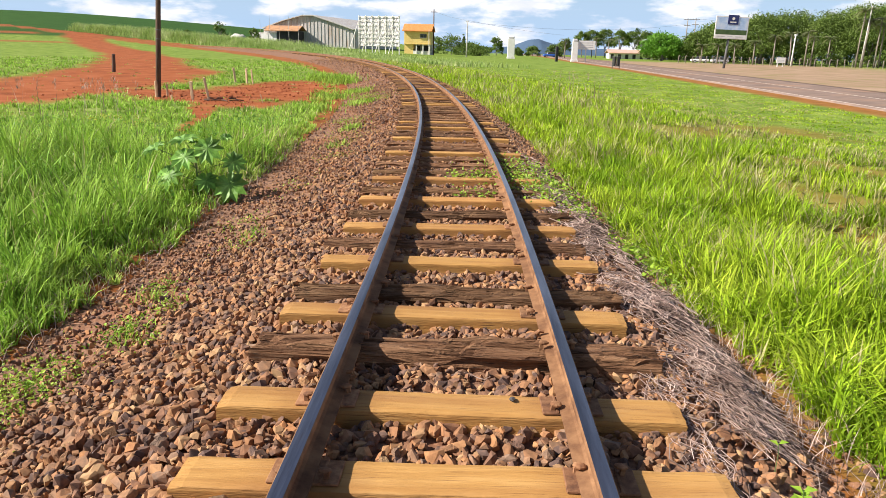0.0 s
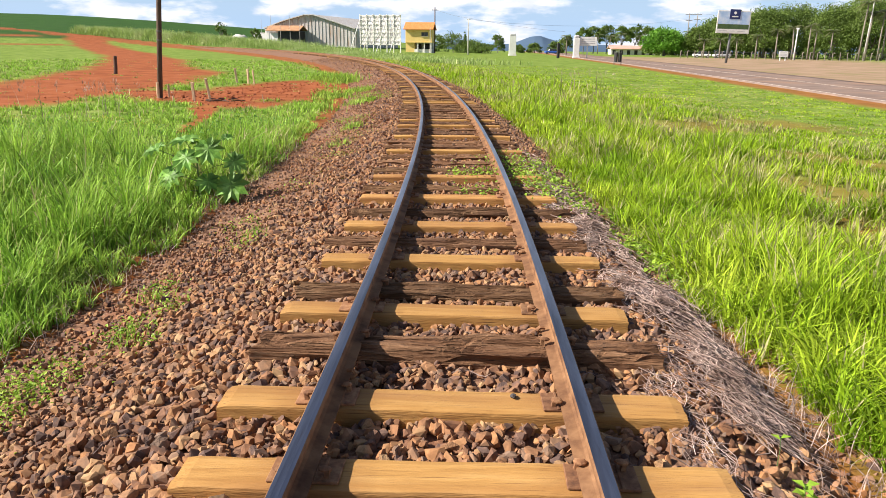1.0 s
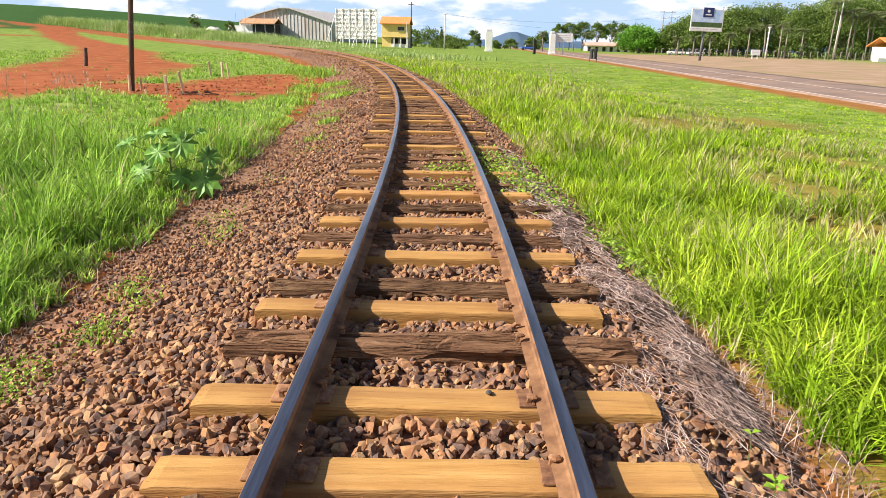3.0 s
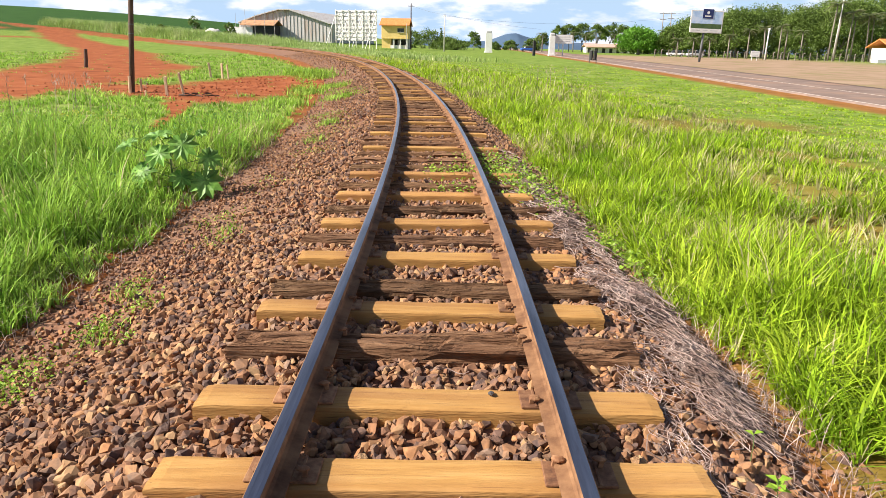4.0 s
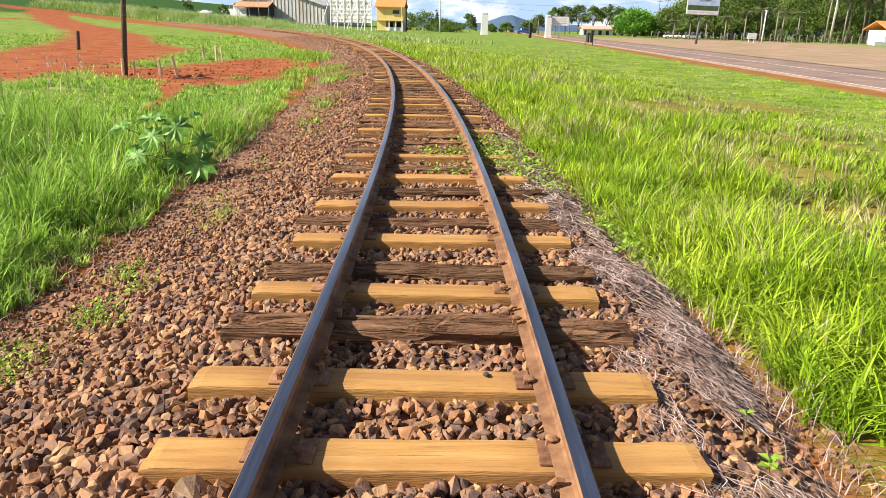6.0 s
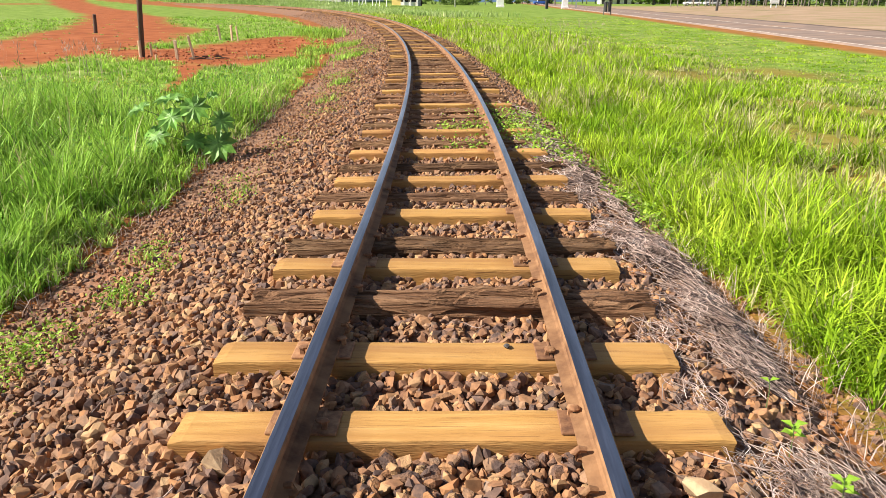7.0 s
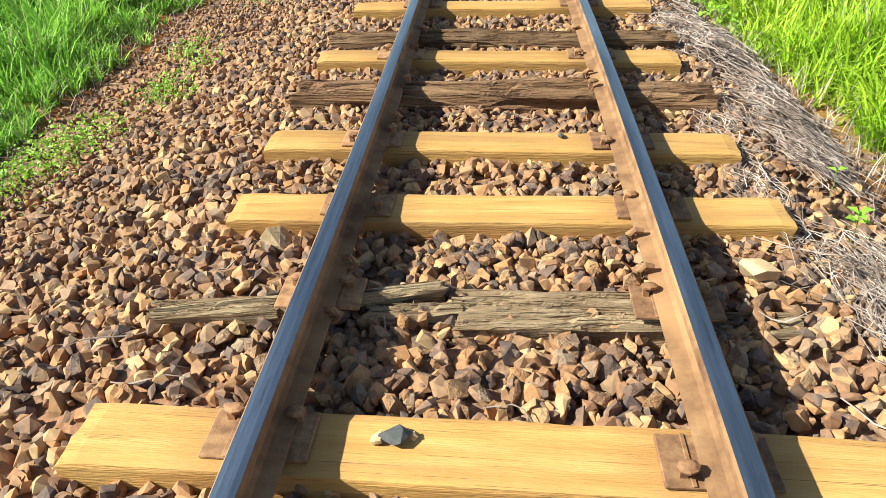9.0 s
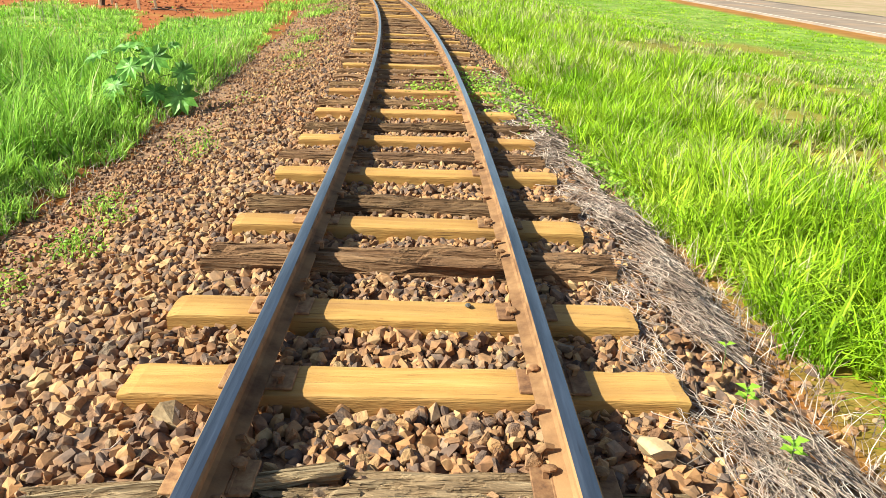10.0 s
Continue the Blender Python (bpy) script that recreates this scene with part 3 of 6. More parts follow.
def timber_mesh(length, width, depth, ragged, seed, step=1):
    """A sleeper with sawn (new) or split and rotted (old) faces; top at z = 0."""
    r = random.Random(seed)
    nx, ny = (max(24, int(length * 40)) // step, 18 // step) if ragged else (44 // step, 6 // min(step, 2))
    sides = (0.12, 0.3, 0.5, 0.72, 1.0)
    bm = bmesh.new()
    rings = []
    ends = [r.uniform(-0.5, 0.5) for _ in range(ny + 12)]
    for i in range(nx + 1):
        x = -length / 2 + length * i / nx
        wide = width * (1 + (0.1 * noise.noise(Vector((x * 1.6, seed, 3))) if ragged else 0.012 * noise.noise(Vector((x * 2, seed, 3)))))
        outline = [(-wide / 2 + wide * j / ny, 0.0) for j in range(ny + 1)]
        outline += [(wide / 2, -depth * q) for q in sides] + [(-wide / 2, -depth * q) for q in sides[::-1]]
        ring = []
        for j, (yv, zv) in enumerate(outline):
            jx = jy = jz = 0.0
            edge = 2 * abs(yv) / wide
            if ragged:
                wander = 0.02 * noise.noise(Vector((x * 3.1, seed, 8)))
                v = Vector((x * 1.9 + seed, (yv + wander) * 24, zv * 26 + seed))
                jy = 0.016 * noise.noise(v + Vector((9, 3, 5)))
                if zv == 0:
                    split = abs(noise.noise(Vector((x * 1.0 + seed, (yv + wander) * 17, 7))))
                    fine = abs(noise.noise(Vector((x * 2.1 + seed * 2, (yv + wander) * 46, 4))))
                    jz = 0.014 * noise.noise(v) - 0.045 * max(0.0, 1 - split / 0.09) - 0.02 * max(0.0, 1 - fine / 0.16)
                    jz -= 0.03 * max(0.0, edge - 0.66) / 0.34 * (0.55 + noise.noise(Vector((x * 2.6, yv * 4 + seed, 1))))
                    jz -= 0.03 * max(0.0, noise.noise(Vector((x * 1.4 + seed * 3, yv * 6, 2))))
                else:
                    jy += (0.02 if yv > 0 else -0.02) * noise.noise(Vector((x * 1.3 + seed, zv * 60, yv))) - (0.012 if yv > 0 else -0.012) * max(0.0, 1 - abs(noise.noise(Vector((x + seed, zv * 45, 6)))) / 0.1)
                if i in (0, nx):
                    jx = 0.045 * ends[j] * (1 if i else -1)
            else:
                v = Vector((x * 1.5 + seed, yv * 5, zv * 3))
                jz, jy = 0.004 * noise.noise(v * 1.4), 0.004 * noise.noise(v + Vector((4, 4, 4)))
                if zv == 0 and j in (0, ny):
                    chip = 0.006 + 0.007 * max(0.0, noise.noise(Vector((x * 7 + seed, yv * 9, 5))))
                    jz -= chip
                    jy += chip * 0.5 if j == 0 else -chip * 0.5
                if i in (0, nx):
                    jx = 0.014 * ends[j] * (1 if i else -1)
                    jz -= 0.006 if zv == 0 else 0.0
            ring.append(bm.verts.new((x + jx, yv + jy, zv + jz)))
        rings.append(ring)
    for a, b2 in zip(rings, rings[1:]):
        for j in range(len(a)):
            q = (j + 1) % len(a)
            bm.faces.new((a[j], b2[j], b2[q], a[q]))
    bm.faces.new(rings[0])
    bm.faces.new(rings[-1][::-1])
    bmesh.ops.recalc_face_normals(bm, faces=bm.faces)
    return bm


def as_mesh(name, bm, mat, smooth=False):
    me = bpy.data.meshes.new(name)
    bm.to_mesh(me)
    bm.free()
    me.materials.append(mat)
    if smooth:
        me.polygons.foreach_set("use_smooth", [True] * len(me.polygons))
    return me


NEW = [as_mesh("timber", timber_mesh(2.02, 0.205, 0.16, False, k), M_NEW) for k in range(5)]
OLD = [as_mesh("timber", timber_mesh(2.08, 0.215, 0.16, True, 20 + k), M_OLD) for k in range(6)]
NEW_FAR = [as_mesh("timber", timber_mesh(2.02, 0.205, 0.16, False, k, 4), M_NEW) for k in range(5)]
OLD_FAR = [as_mesh("timber", timber_mesh(2.08, 0.215, 0.16, True, 20 + k, 3), M_OLD) for k in range(6)]


def plate_mesh():
    bm = boxed(-0.13, 0.13, -0.078, 0.078, 0.0, 0.0115, bevel=0.003)
    for sx in (-1, 1):
        box(bm, 0.066 * sx - 0.006, 0.066 * sx + 0.006, -0.078, 0.078, 0.0115, 0.016, bevel=0.002)
    return as_mesh("tie_plate", bm, M_PLATE)


def spike_mesh():
    """A driven spike: square shank and a mushroomed head that reaches over the rail foot."""
    bm = boxed(-0.009, 0.009, -0.009, 0.009, -0.004, 0.024)
    r = bmesh.ops.create_uvsphere(bm, u_segments=8, v_segments=5, radius=0.022)
    for v in r["verts"]:
        v.co = Vector((v.co.x * 1.25 - 0.01, v.co.y, 0.03 + v.co.z * 0.45))
    return as_mesh("spike", bm, M_PLATE)


PLATE, SPIKE = plate_mesh(), spike_mesh()


def sleeper(s, old, seed, skew=0.0, drop=0.0, detail=True, label=""):
    r = random.Random(seed)
    x, y = track(s, r.uniform(-0.025, 0.025))
    ob = empty("railway_sleeper", float(x), float(y), float(grade(s)) - drop, math.degrees(s / R) + skew)
    me = new("timber", r.choice((OLD if old else NEW) if 0 < s < 8 else (OLD_FAR if old else NEW_FAR)))
    me.parent = ob
    if old and r.random() < 0.5:
        me.matrix_basis = pose(0, 0, 0, 0, 0, 180)
    if detail:
        for u in (-0.541, 0.528):
            if old:
                for sx in (-1, 1):
                    q = new("spike", SPIKE)
                    q.parent = ob
                    q.matrix_basis = pose(u + 0.08 * sx, r.uniform(-0.06, 0.06), max(drop, 0.0) + 0.006, r.uniform(-9, 9), r.uniform(-9, 9), 0 if sx > 0 else 180)
                continue
            p = new("tie_plate", PLATE)
            p.parent = ob
            p.matrix_basis = pose(u, r.uniform(-0.01, 0.01), max(drop, 0.0), 0, 0, -skew + r.uniform(-1, 1))
            for sx, sy in ((-1, r.choice((-1, 1))), (1, r.choice((-1, 1)))):
                q = new("spike", SPIKE)
                q.parent = p
                q.matrix_basis = pose(0.085 * sx, 0.045 * sy, 0.0115, r.uniform(-9, 9), r.uniform(-9, 9), 0 if sx > 0 else 180)
    return tagged(ob, label or ("dark weathered old timber railway sleeper, cracked" if old else "freshly sawn yellow-brown timber railway sleeper"), "railway sleeper", "sleepers under the rails")


NEAR = [(-7.5, 0), (-6.9, 1), (-6.35, 0), (-5.75, 1), (-5.2, 0), (-4.6, 1), (-4.05, 0), (-3.45, 1), (-2.9, 0), (-2.3, 1), (-1.75, 0), (-1.15, 1), (-0.6, 0), (-0.03, 1), (0.545, 0), (1.69, 0), (2.268, 0), (2.87, 1), (3.405, 0), (3.82, 1), (4.495, 0), (5.05, 1), (5.56, 0), (6.15, 1), (6.76, 0),
        (7.35, 1), (8.0, 0), (8.6, 1), (9.2, 1), (9.75, 1), (10.25, 0), (10.85, 1), (11.4, 1), (12.05, 0), (12.65, 1), (13.2, 1), (13.8, 0)]
for i, (s, old) in enumerate(NEAR):
    sleeper(s, old, i, skew=(-1.4 if s == 2.87 else random.Random(i).uniform(-0.8, 0.8)), drop={2.87: -0.022, 3.82: 0.0}.get(s, 0.012) if old else 0.0)
s = 14.4
while s < 96:
    i += 1
    sleeper(s, random.Random(i * 7).random() < 0.62, i, random.Random(i).uniform(-1, 1), 0.01, detail=s < 30)
    s += 0.59


def rotten_sleeper():
    """A sleeper broken up by rot: splintered lengths with gaps between."""
    ob = empty("railway_sleeper", 0.0, 1.135, -0.014)
    for x0, x1, y0, y1, sd in ((-1.06, -0.66, -0.09, 0.0, 3), (-0.44, -0.17, 0.015, 0.07, 4), (-0.38, -0.1, -0.05, 0.0, 7), (-0.13, 0.62, -0.1, 0.085, 5), (0.66, 0.9, -0.08, 0.05, 9)):
        bm = timber_mesh(x1 - x0, y1 - y0, 0.1, True, 40 + sd)
        part("timber", bm, M_ROT, ob).matrix_basis = pose((x0 + x1) / 2, (y0 + y1) / 2, {4: 0.015, 9: -0.03}.get(sd, 0.0), 0, 0, {3: 9, 4: 14, 7: 4}.get(sd, 2))
    for u in (-0.541, 0.528):
        p = new("tie_plate", PLATE)
        p.parent = ob
        p.matrix_basis = pose(u, 0, 0.012)
        for sx in (-1, 1):
            q = new("spike", SPIKE)
            q.parent = p
            q.matrix_basis = pose(0.085 * sx, 0.03, 0.0115, 8, 4, 0 if sx > 0 else 180)
    tagged(ob, "rotten splintered grey-brown timber railway sleeper, half buried", "railway sleeper", "sleepers under the rails")


M_ROT = material("rotten_timber", [(0.15, 0.09, 0.05), (0.29, 0.185, 0.105), (0.43, 0.3, 0.185)], 3.0, 0.95, 1.0, 12, stretch=(0.7, 9, 9), vary=0.15)
rotten_sleeper()

# ---- rail anchors: dark clips gripping the rail foot ----
def anchor(u, s, side):
    bm = bmesh.new()
    tube(bm, [(-0.08 * side, 0, 0.0), (0.0, 0, -0.008), (0.075 * side, 0, 0.0), (0.09 * side, 0, 0.02), (0.07 * side, 0, 0.035), (0.045 * side, 0, 0.032)], [0.012, 0.014, 0.014, 0.014, 0.013, 0.01], 6)
    x, y = track(s, u)
    ob = link("rail_anchor", bm, M_PLATE)
    ob.matrix_world = pose(float(x), float(y), 0.012 + float(grade(s)), 0, 0, math.degrees(s / R))
    tagged(ob, "dark rusty steel clip gripping the rail foot", "rail anchor", "anchors on the rails")


for u, s, side in ((-0.541, 1.27, 1), (-0.541, 1.0, 1), (0.528, 3.03, -1), (0.528, 1.47, -1), (0.528, 4.66, -1), (0.528, 1.26, -1), (-0.541, 2.45, 1)):
    anchor(u, s, side)

# ---- ballast stones ----


def stone_shapes(count, points):
    out = []
    for k in range(count):
        r = random.Random(100 + k)
        bm = bmesh.new()
        wy, wz = r.uniform(0.62, 0.95), r.uniform(0.45, 0.75)
        lean = pose(0, 0, 0, r.uniform(0, 90), r.uniform(0, 90), r.uniform(0, 90)).to_3x3()
        for _ in range(points):
            v = Vector((r.gauss(0, 1), r.gauss(0, 1), r.gauss(0, 1))).normalized()
            q = sum(abs(c) ** 4 for c in lean @ v) ** (-1 / 4) * r.uniform(0.86, 1.0)
            bm.verts.new((v.x * q, v.y * q * wy, v.z * q * wz))
        res = bmesh.ops.convex_hull(bm, input=bm.verts)
        bmesh.ops.delete(bm, geom=[g for g in res["geom_interior"] if isinstance(g, bmesh.types.BMVert)], context="VERTS")
        bmesh.ops.triangulate(bm, faces=bm.faces)
        bmesh.ops.recalc_face_normals(bm, faces=bm.faces)
        bm.verts.index_update()
        out.append((np.array([v.co[:] for v in bm.verts]), np.array([[v.index for v in f.verts] for f in bm.faces])))
        bm.free()
    return out


SHAPES, COARSE = stone_shapes(28, 16), stone_shapes(16, 10)


def turn_matrices(count, g, full=True):
    q = g.normal(size=(count, 4))
    if not full:
        q[:, 1:3] *= 0.4
    q /= np.linalg.norm(q, axis=1)[:, None]
    w, x, y, z = q.T
    return np.stack([np.stack([1 - 2 * (y * y + z * z), 2 * (x * y - z * w), 2 * (x * z + y * w)], -1),
                     np.stack([2 * (x * y + z * w), 1 - 2 * (x * x + z * z), 2 * (y * z - x * w)], -1),
                     np.stack([2 * (x * z - y * w), 2 * (y * z + x * w), 1 - 2 * (x * x + y * y)], -1)], 1)


def scatter(shapes, pos, size, g, mat, name, full=True):
    vs, fs, base = [], [], 0
    pick = g.integers(0, len(shapes), len(pos))
    rot = turn_matrices(len(pos), g, full)
    for k, (v, f) in enumerate(shapes):
        w = np.where(pick == k)[0]
        if not len(w):
            continue
        p = np.einsum("nij,vj->nvi", rot[w], v) * size[w][:, None, None] + pos[w][:, None, :]
        ff = f[None] + base + (np.arange(len(w)) * len(v))[:, None, None]
        vs.append(p.reshape(-1, 3))
        fs.append(ff.reshape(-1, f.shape[1]))
        base += len(w) * len(v)
    return new(name, array_mesh(name, np.concatenate(vs), np.concatenate(fs), mat))


g = np.random.default_rng(11)
sets = []
for count, s0, s1, lo, hi in ((9000, -7.5, -0.6, 0.024, 0.05), (12500, -0.6, 2.6, 0.017, 0.046), (13500, 2.6, 6.0, 0.017, 0.043), (16000, 6.0, 14.0, 0.02, 0.046), (14000, 14.0, 32.0, 0.025, 0.054), (7000, 32.0, 75.0, 0.035, 0.075)):
    s, u = g.uniform(s0, s1, count), g.uniform(-2.95, 2.05, count)
    keep = (u > -2.3) | (g.random(count) < 0.6)
    keep &= (u < 1.2) | (g.random(count) < np.interp(u, [1.2, 1.6, 2.05], [0.6, 0.5, 0.15]))
    s, u = s[keep], u[keep]
    size = lo + (hi - lo) * g.random(len(s)) ** 1.5
    size *= 0.66 + 0.34 * ease(u, -2.3, -1.3) * (1 - 0.6 * ease(u, 1.15, 1.5))
    z = bed(s, u) + g.uniform(-0.012, 0.01, len(s))
    x, y = track(s, np.where(u < -1.2, -1.2 + (u + 1.2) * spread(s), u))
    z = np.where(u > 1.6, terrain(x, y), z)
    sets.append((np.stack([x, y, z], -1), size))
# the nearest stones, one by one
STONES = [array_mesh("stone", v, f, M_STONE1) for v, f in SHAPES]
for k in range(300):
    s, u = g.uniform(0.35, 2.6), g.uniform(-1.7, 1.1)
    if any(abs(s - t) < 0.13 for t in (0.545, 1.69, 2.268)) or abs(u - 0.528) < 0.09 or abs(u + 0.541) < 0.09:
        s, u = g.uniform(0.7, 1.55), g.uniform(-0.42, 0.42)
    x, y = track(s, u)
    size = g.uniform(0.024, 0.046)
    ob = new("stone", STONES[k % len(STONES)])
    ob.parent = BED
    ob.matrix_basis = Matrix.Translation((float(x), float(y), float(bed(s, u)) + 0.012)) @ Euler(g.uniform(0, 6.28, 3)).to_matrix().to_4x4() @ Matrix.Diagonal((size, size, size, 1))
for shapes, some in ((SHAPES, sets[1:3]), (COARSE, sets[:1] + sets[3:])):
    tagged(scatter(shapes, np.concatenate([a for a, _ in some]), np.concatenate([b2 for _, b2 in some]), g, M_STONE, "ballast_stones"),
           "angular brown and grey crushed ballast stones", "gravel", kind="stuff")


def loose_stone(s, u, z, size, seed, label, mat):
    v, f = SHAPES[seed % len(SHAPES)]
    x, y = track(s, u)
    me = array_mesh("stone", v * size, f, mat)
    ob = new("stone", me)
    ob.matrix_world = pose(float(x), float(y), z, seed * 13 % 30, seed * 7 % 30, seed * 31 % 360)
    tagged(ob, label, "stone", "loose stones on the track")


M_PALE = material("pale_stone", [(0.32, 0.2, 0.11), (0.42, 0.28, 0.16), (0.5, 0.36, 0.22)], 14, 0.9, 0.5, 70)
M_DKST = material("dark_stone", [(0.06, 0.055, 0.055), (0.1, 0.09, 0.085)], 14, 0.8, 0.5, 70)
loose_stone(1.36, 0.84, -0.03, 0.075, 3, "large flat pale tan stone on the ballast", M_PALE)
loose_stone(0.565, -0.235, 0.022, 0.034, 5, "dark angular stone lying on a sleeper", M_DKST)
loose_stone(0.56, -0.275, 0.016, 0.022, 8, "brown angular stone lying on a sleeper", M_PALE)
loose_stone(0.57, -0.19, 0.012, 0.014, 9, "small brown pebble lying on a sleeper", M_PALE)
loose_stone(1.52, -0.78, -0.05, 0.075, 12, "large pale stone beside a sleeper", M_PALE)
loose_stone(2.3, 0.27, 0.012, 0.022, 14, "small grey stone lying on a sleeper", M_DKST)

# ---- grass ----


def blades(x, y, z, h, w, lean, g, segs=3, az=None):
    """Tapered bent blades, as triangles."""
    nn = len(x)
    az = g.uniform(0, 2 * math.pi, nn) if az is None else az
    dx, dy = np.cos(az), np.sin(az)
    face = az + math.pi / 2 + g.uniform(-0.7, 0.7, nn)
    px, py = np.cos(face), np.sin(face)
    rows = []
    for k in range(segs + 1):
        t = k / segs
        out = lean * h * t * t
        up = h * t * np.sqrt(np.maximum(1 - (0.75 * lean * t) ** 2, 0.15))
        c = np.stack([x + dx * out, y + dy * out, z + up], -1)
        if k == segs:
            rows.append(c[:, None])
        else:
            hw = (0.5 * w * (1 - 0.55 * t))[:, None]
            side = np.stack([px, py, np.zeros(nn)], -1) * hw
            rows.append(np.stack([c - side, c + side], 1))
    v = np.concatenate(rows, 1)
    per = v.shape[1]
    f = []
    for k in range(segs - 1):
        a = 2 * k
        f += [(a, a + 1, a + 3), (a, a + 3, a + 2)]
    a = 2 * (segs - 1)
    f.append((a, a + 1, a + 2))
    f = np.array(f)
    return v.reshape(-1, 3), (f[None] + (np.arange(nn) * per)[:, None, None]).reshape(-1, 3)


def join(parts):
    vs, fs, base = [], [], 0
    for v, f in parts:
        vs.append(v)
        fs.append(f + base)
        base += len(v)
    return np.concatenate(vs), np.concatenate(fs)


def fan_points(count, d0, d1, a0, a1, g):
    """Points whose density falls off with distance from the middle of the near track."""
    d = np.exp(g.uniform(math.log(d0), math.log(d1), count))
    a = np.radians(g.uniform(a0, a1, count))
    return d * np.sin(a), d * np.cos(a) - 0.6, d


def meadow(count, per, d0, d1, a0, a1, side, g, height, segs, dry=0.0):
    """Tufts: blades that spread from a shared root. Returns green and dry blades."""
    x, y, d = fan_points(count, d0, d1, a0, a1, g)
    s, u = along(x, y)
    soil = np.maximum(soil_mask(x, y), 0.97 * bare_mask(x, y))
    left = toe(s)
    ok = (u > np.interp(s, [0, 2.3, 3.2, 4.2, 5.2, 7, 20], [1.85, 1.78, 1.68, 1.57, 1.52, 1.42, 1.42]) + 0.13 + 0.8 * (fbm(x, y, 0.7) - 0.5)) if side > 0 else (u < left + 0.25 + 0.4 * (fbm(x, y, 0.9) - 0.4))
    clump = 0.62 * fbm(x, y, 1.2) + 0.38 * vnoise(x + 3, y + 8, 0.3)
    soil2 = np.where((u > 1.2) & (u < 2.4) | (u > left - 0.6) & (u < -2.2), 0, soil)
    ok &= (g.random(count) > soil2 * 0.95) & (g.random(count) < (0.14 + 0.5 * ease(d, 4, 9) if side > 0 else 0.5) + ease(clump, 0.33, 0.62)) & (x < 15.5 + 0.012 * y)
    x, y, d, u, clump, soil2 = (q[ok] for q in (x, y, d, u, clump, soil2))
    size = height(x, y, u) * np.clip(-0.2 + 2.3 * clump, 0.25, 1.6) * g.uniform(0.6, 1.25, len(x)) * (1 - 0.55 * soil2) * (1 - 0.45 * np.exp(-((x + 3.3) ** 2 + (y - 7.7) ** 2) / 0.5))
    rep = lambda q: np.repeat(q, per)
    nn = len(x) * per
    az = g.uniform(0, 2 * math.pi, nn)
    rr = rep(np.maximum(0.025, 0.006 * d)) * g.random(nn)
    bx, by = rep(x) + np.cos(az) * rr, rep(y) + np.sin(az) * rr
    h = rep(size) * g.uniform(0.45, 1.2, nn)
    w = (0.006 + 0.011 * g.random(nn)) * np.maximum(1, rep(d) / 4.5) ** 0.55
    lean = np.clip(g.normal(0.52, 0.3, nn), 0.06, 1.2)
    z = terrain(bx, by) - 0.015
    isdry = g.random(nn) < dry * (0.4 + 2.2 * rep(ease(fbm(x + 80, y, 3.0), 0.42, 0.7)) + 2.6 * rep(soil2))
    return [blades(bx[q], by[q], z[q], h[q], w[q], lean[q], g, segs, az[q]) for q in (~isdry, isdry)]


def tall_right(x, y, u):
    return 0.12 + 0.27 * (1 - ease(u, 4.2, 11)) * (0.1 + 1.5 * fbm(x + 9, y, 2.0)) * (0.45 + 0.55 * ease(u, 1.6, 2.5)) - 0.055 * ease(u, 8, 13)


def tall_left(x, y, u):
    return (0.26 + 0.42 * fbm(x + 5, y + 40, 2.5)) * (0.45 + 0.55 * ease(-u, 2.9, 3.5)) * (1 - 0.65 * ease(np.hypot(x, y), 11, 18))


g = np.random.default_rng(21)
near, far = meadow(12500, 9, 1.7, 9.5, 10, 60, 1, g, tall_right, 3, 0.17), meadow(30000, 12, 7.5, 80, -12, 44, 1, g, tall_right, 2, 0.2)
back, back2 = meadow(9500, 9, 2.0, 14, 60, 172, 1, g, tall_right, 2, 0.1), meadow(3500, 10, 3.2, 14, -172, -65, -1, g, tall_left, 2, 0.1)
tagged(new("grass", array_mesh("grass", *join([near[0], far[0], back[0]]), M_GRASS)), "tall bright green grass beside the track", "grass", kind="stuff")
near2, far2 = meadow(11500, 10, 2.6, 10.5, -65, -10, -1, g, tall_left, 3, 0.1), meadow(14000, 12, 10.5, 75, -50, -2, -1, g, tall_left, 2, 0.1)
tagged(new("grass", array_mesh("grass", *join([near2[0], far2[0], back2[0]]), M_GRASS_L)), "lush green grass at the foot of the embankment", "grass", kind="stuff")
tagged(new("dry_grass", array_mesh("dry_grass", *join([near[1], far[1], near2[1], far2[1]]), M_DRY)), "dry yellowish blades among the green grass", "grass", kind="stuff")

# broad-bladed tufts along the edge of the straw
cx = g.uniform(1.2, 7.0, 260)
ex, ey = track(cx, np.interp(cx, [0, 2.3, 3.2, 4.2, 5.2, 7], [2.02, 1.95, 1.88, 1.75, 1.68, 1.58]) + g.gamma(1.2, 0.45, 260))
k = 16
bx, by = np.repeat(ex, k) + g.normal(0, 0.022, 260 * k), np.repeat(ey, k) + g.normal(0, 0.022, 260 * k)
hh = np.repeat(g.uniform(0.16, 0.44, 260), k) * g.uniform(0.5, 1.15, 260 * k)
v, f = blades(bx, by, terrain(bx, by) - 0.01, hh, g.uniform(0.01, 0.02, 260 * k), np.clip(g.normal(0.85, 0.3, 260 * k), 0.2, 1.3), g, 4)
tagged(new("broad_grass", array_mesh("broad_grass", v, f, M_GRASS)), "broad-bladed bright green grass tufts beside the straw", "grass", kind="stuff")

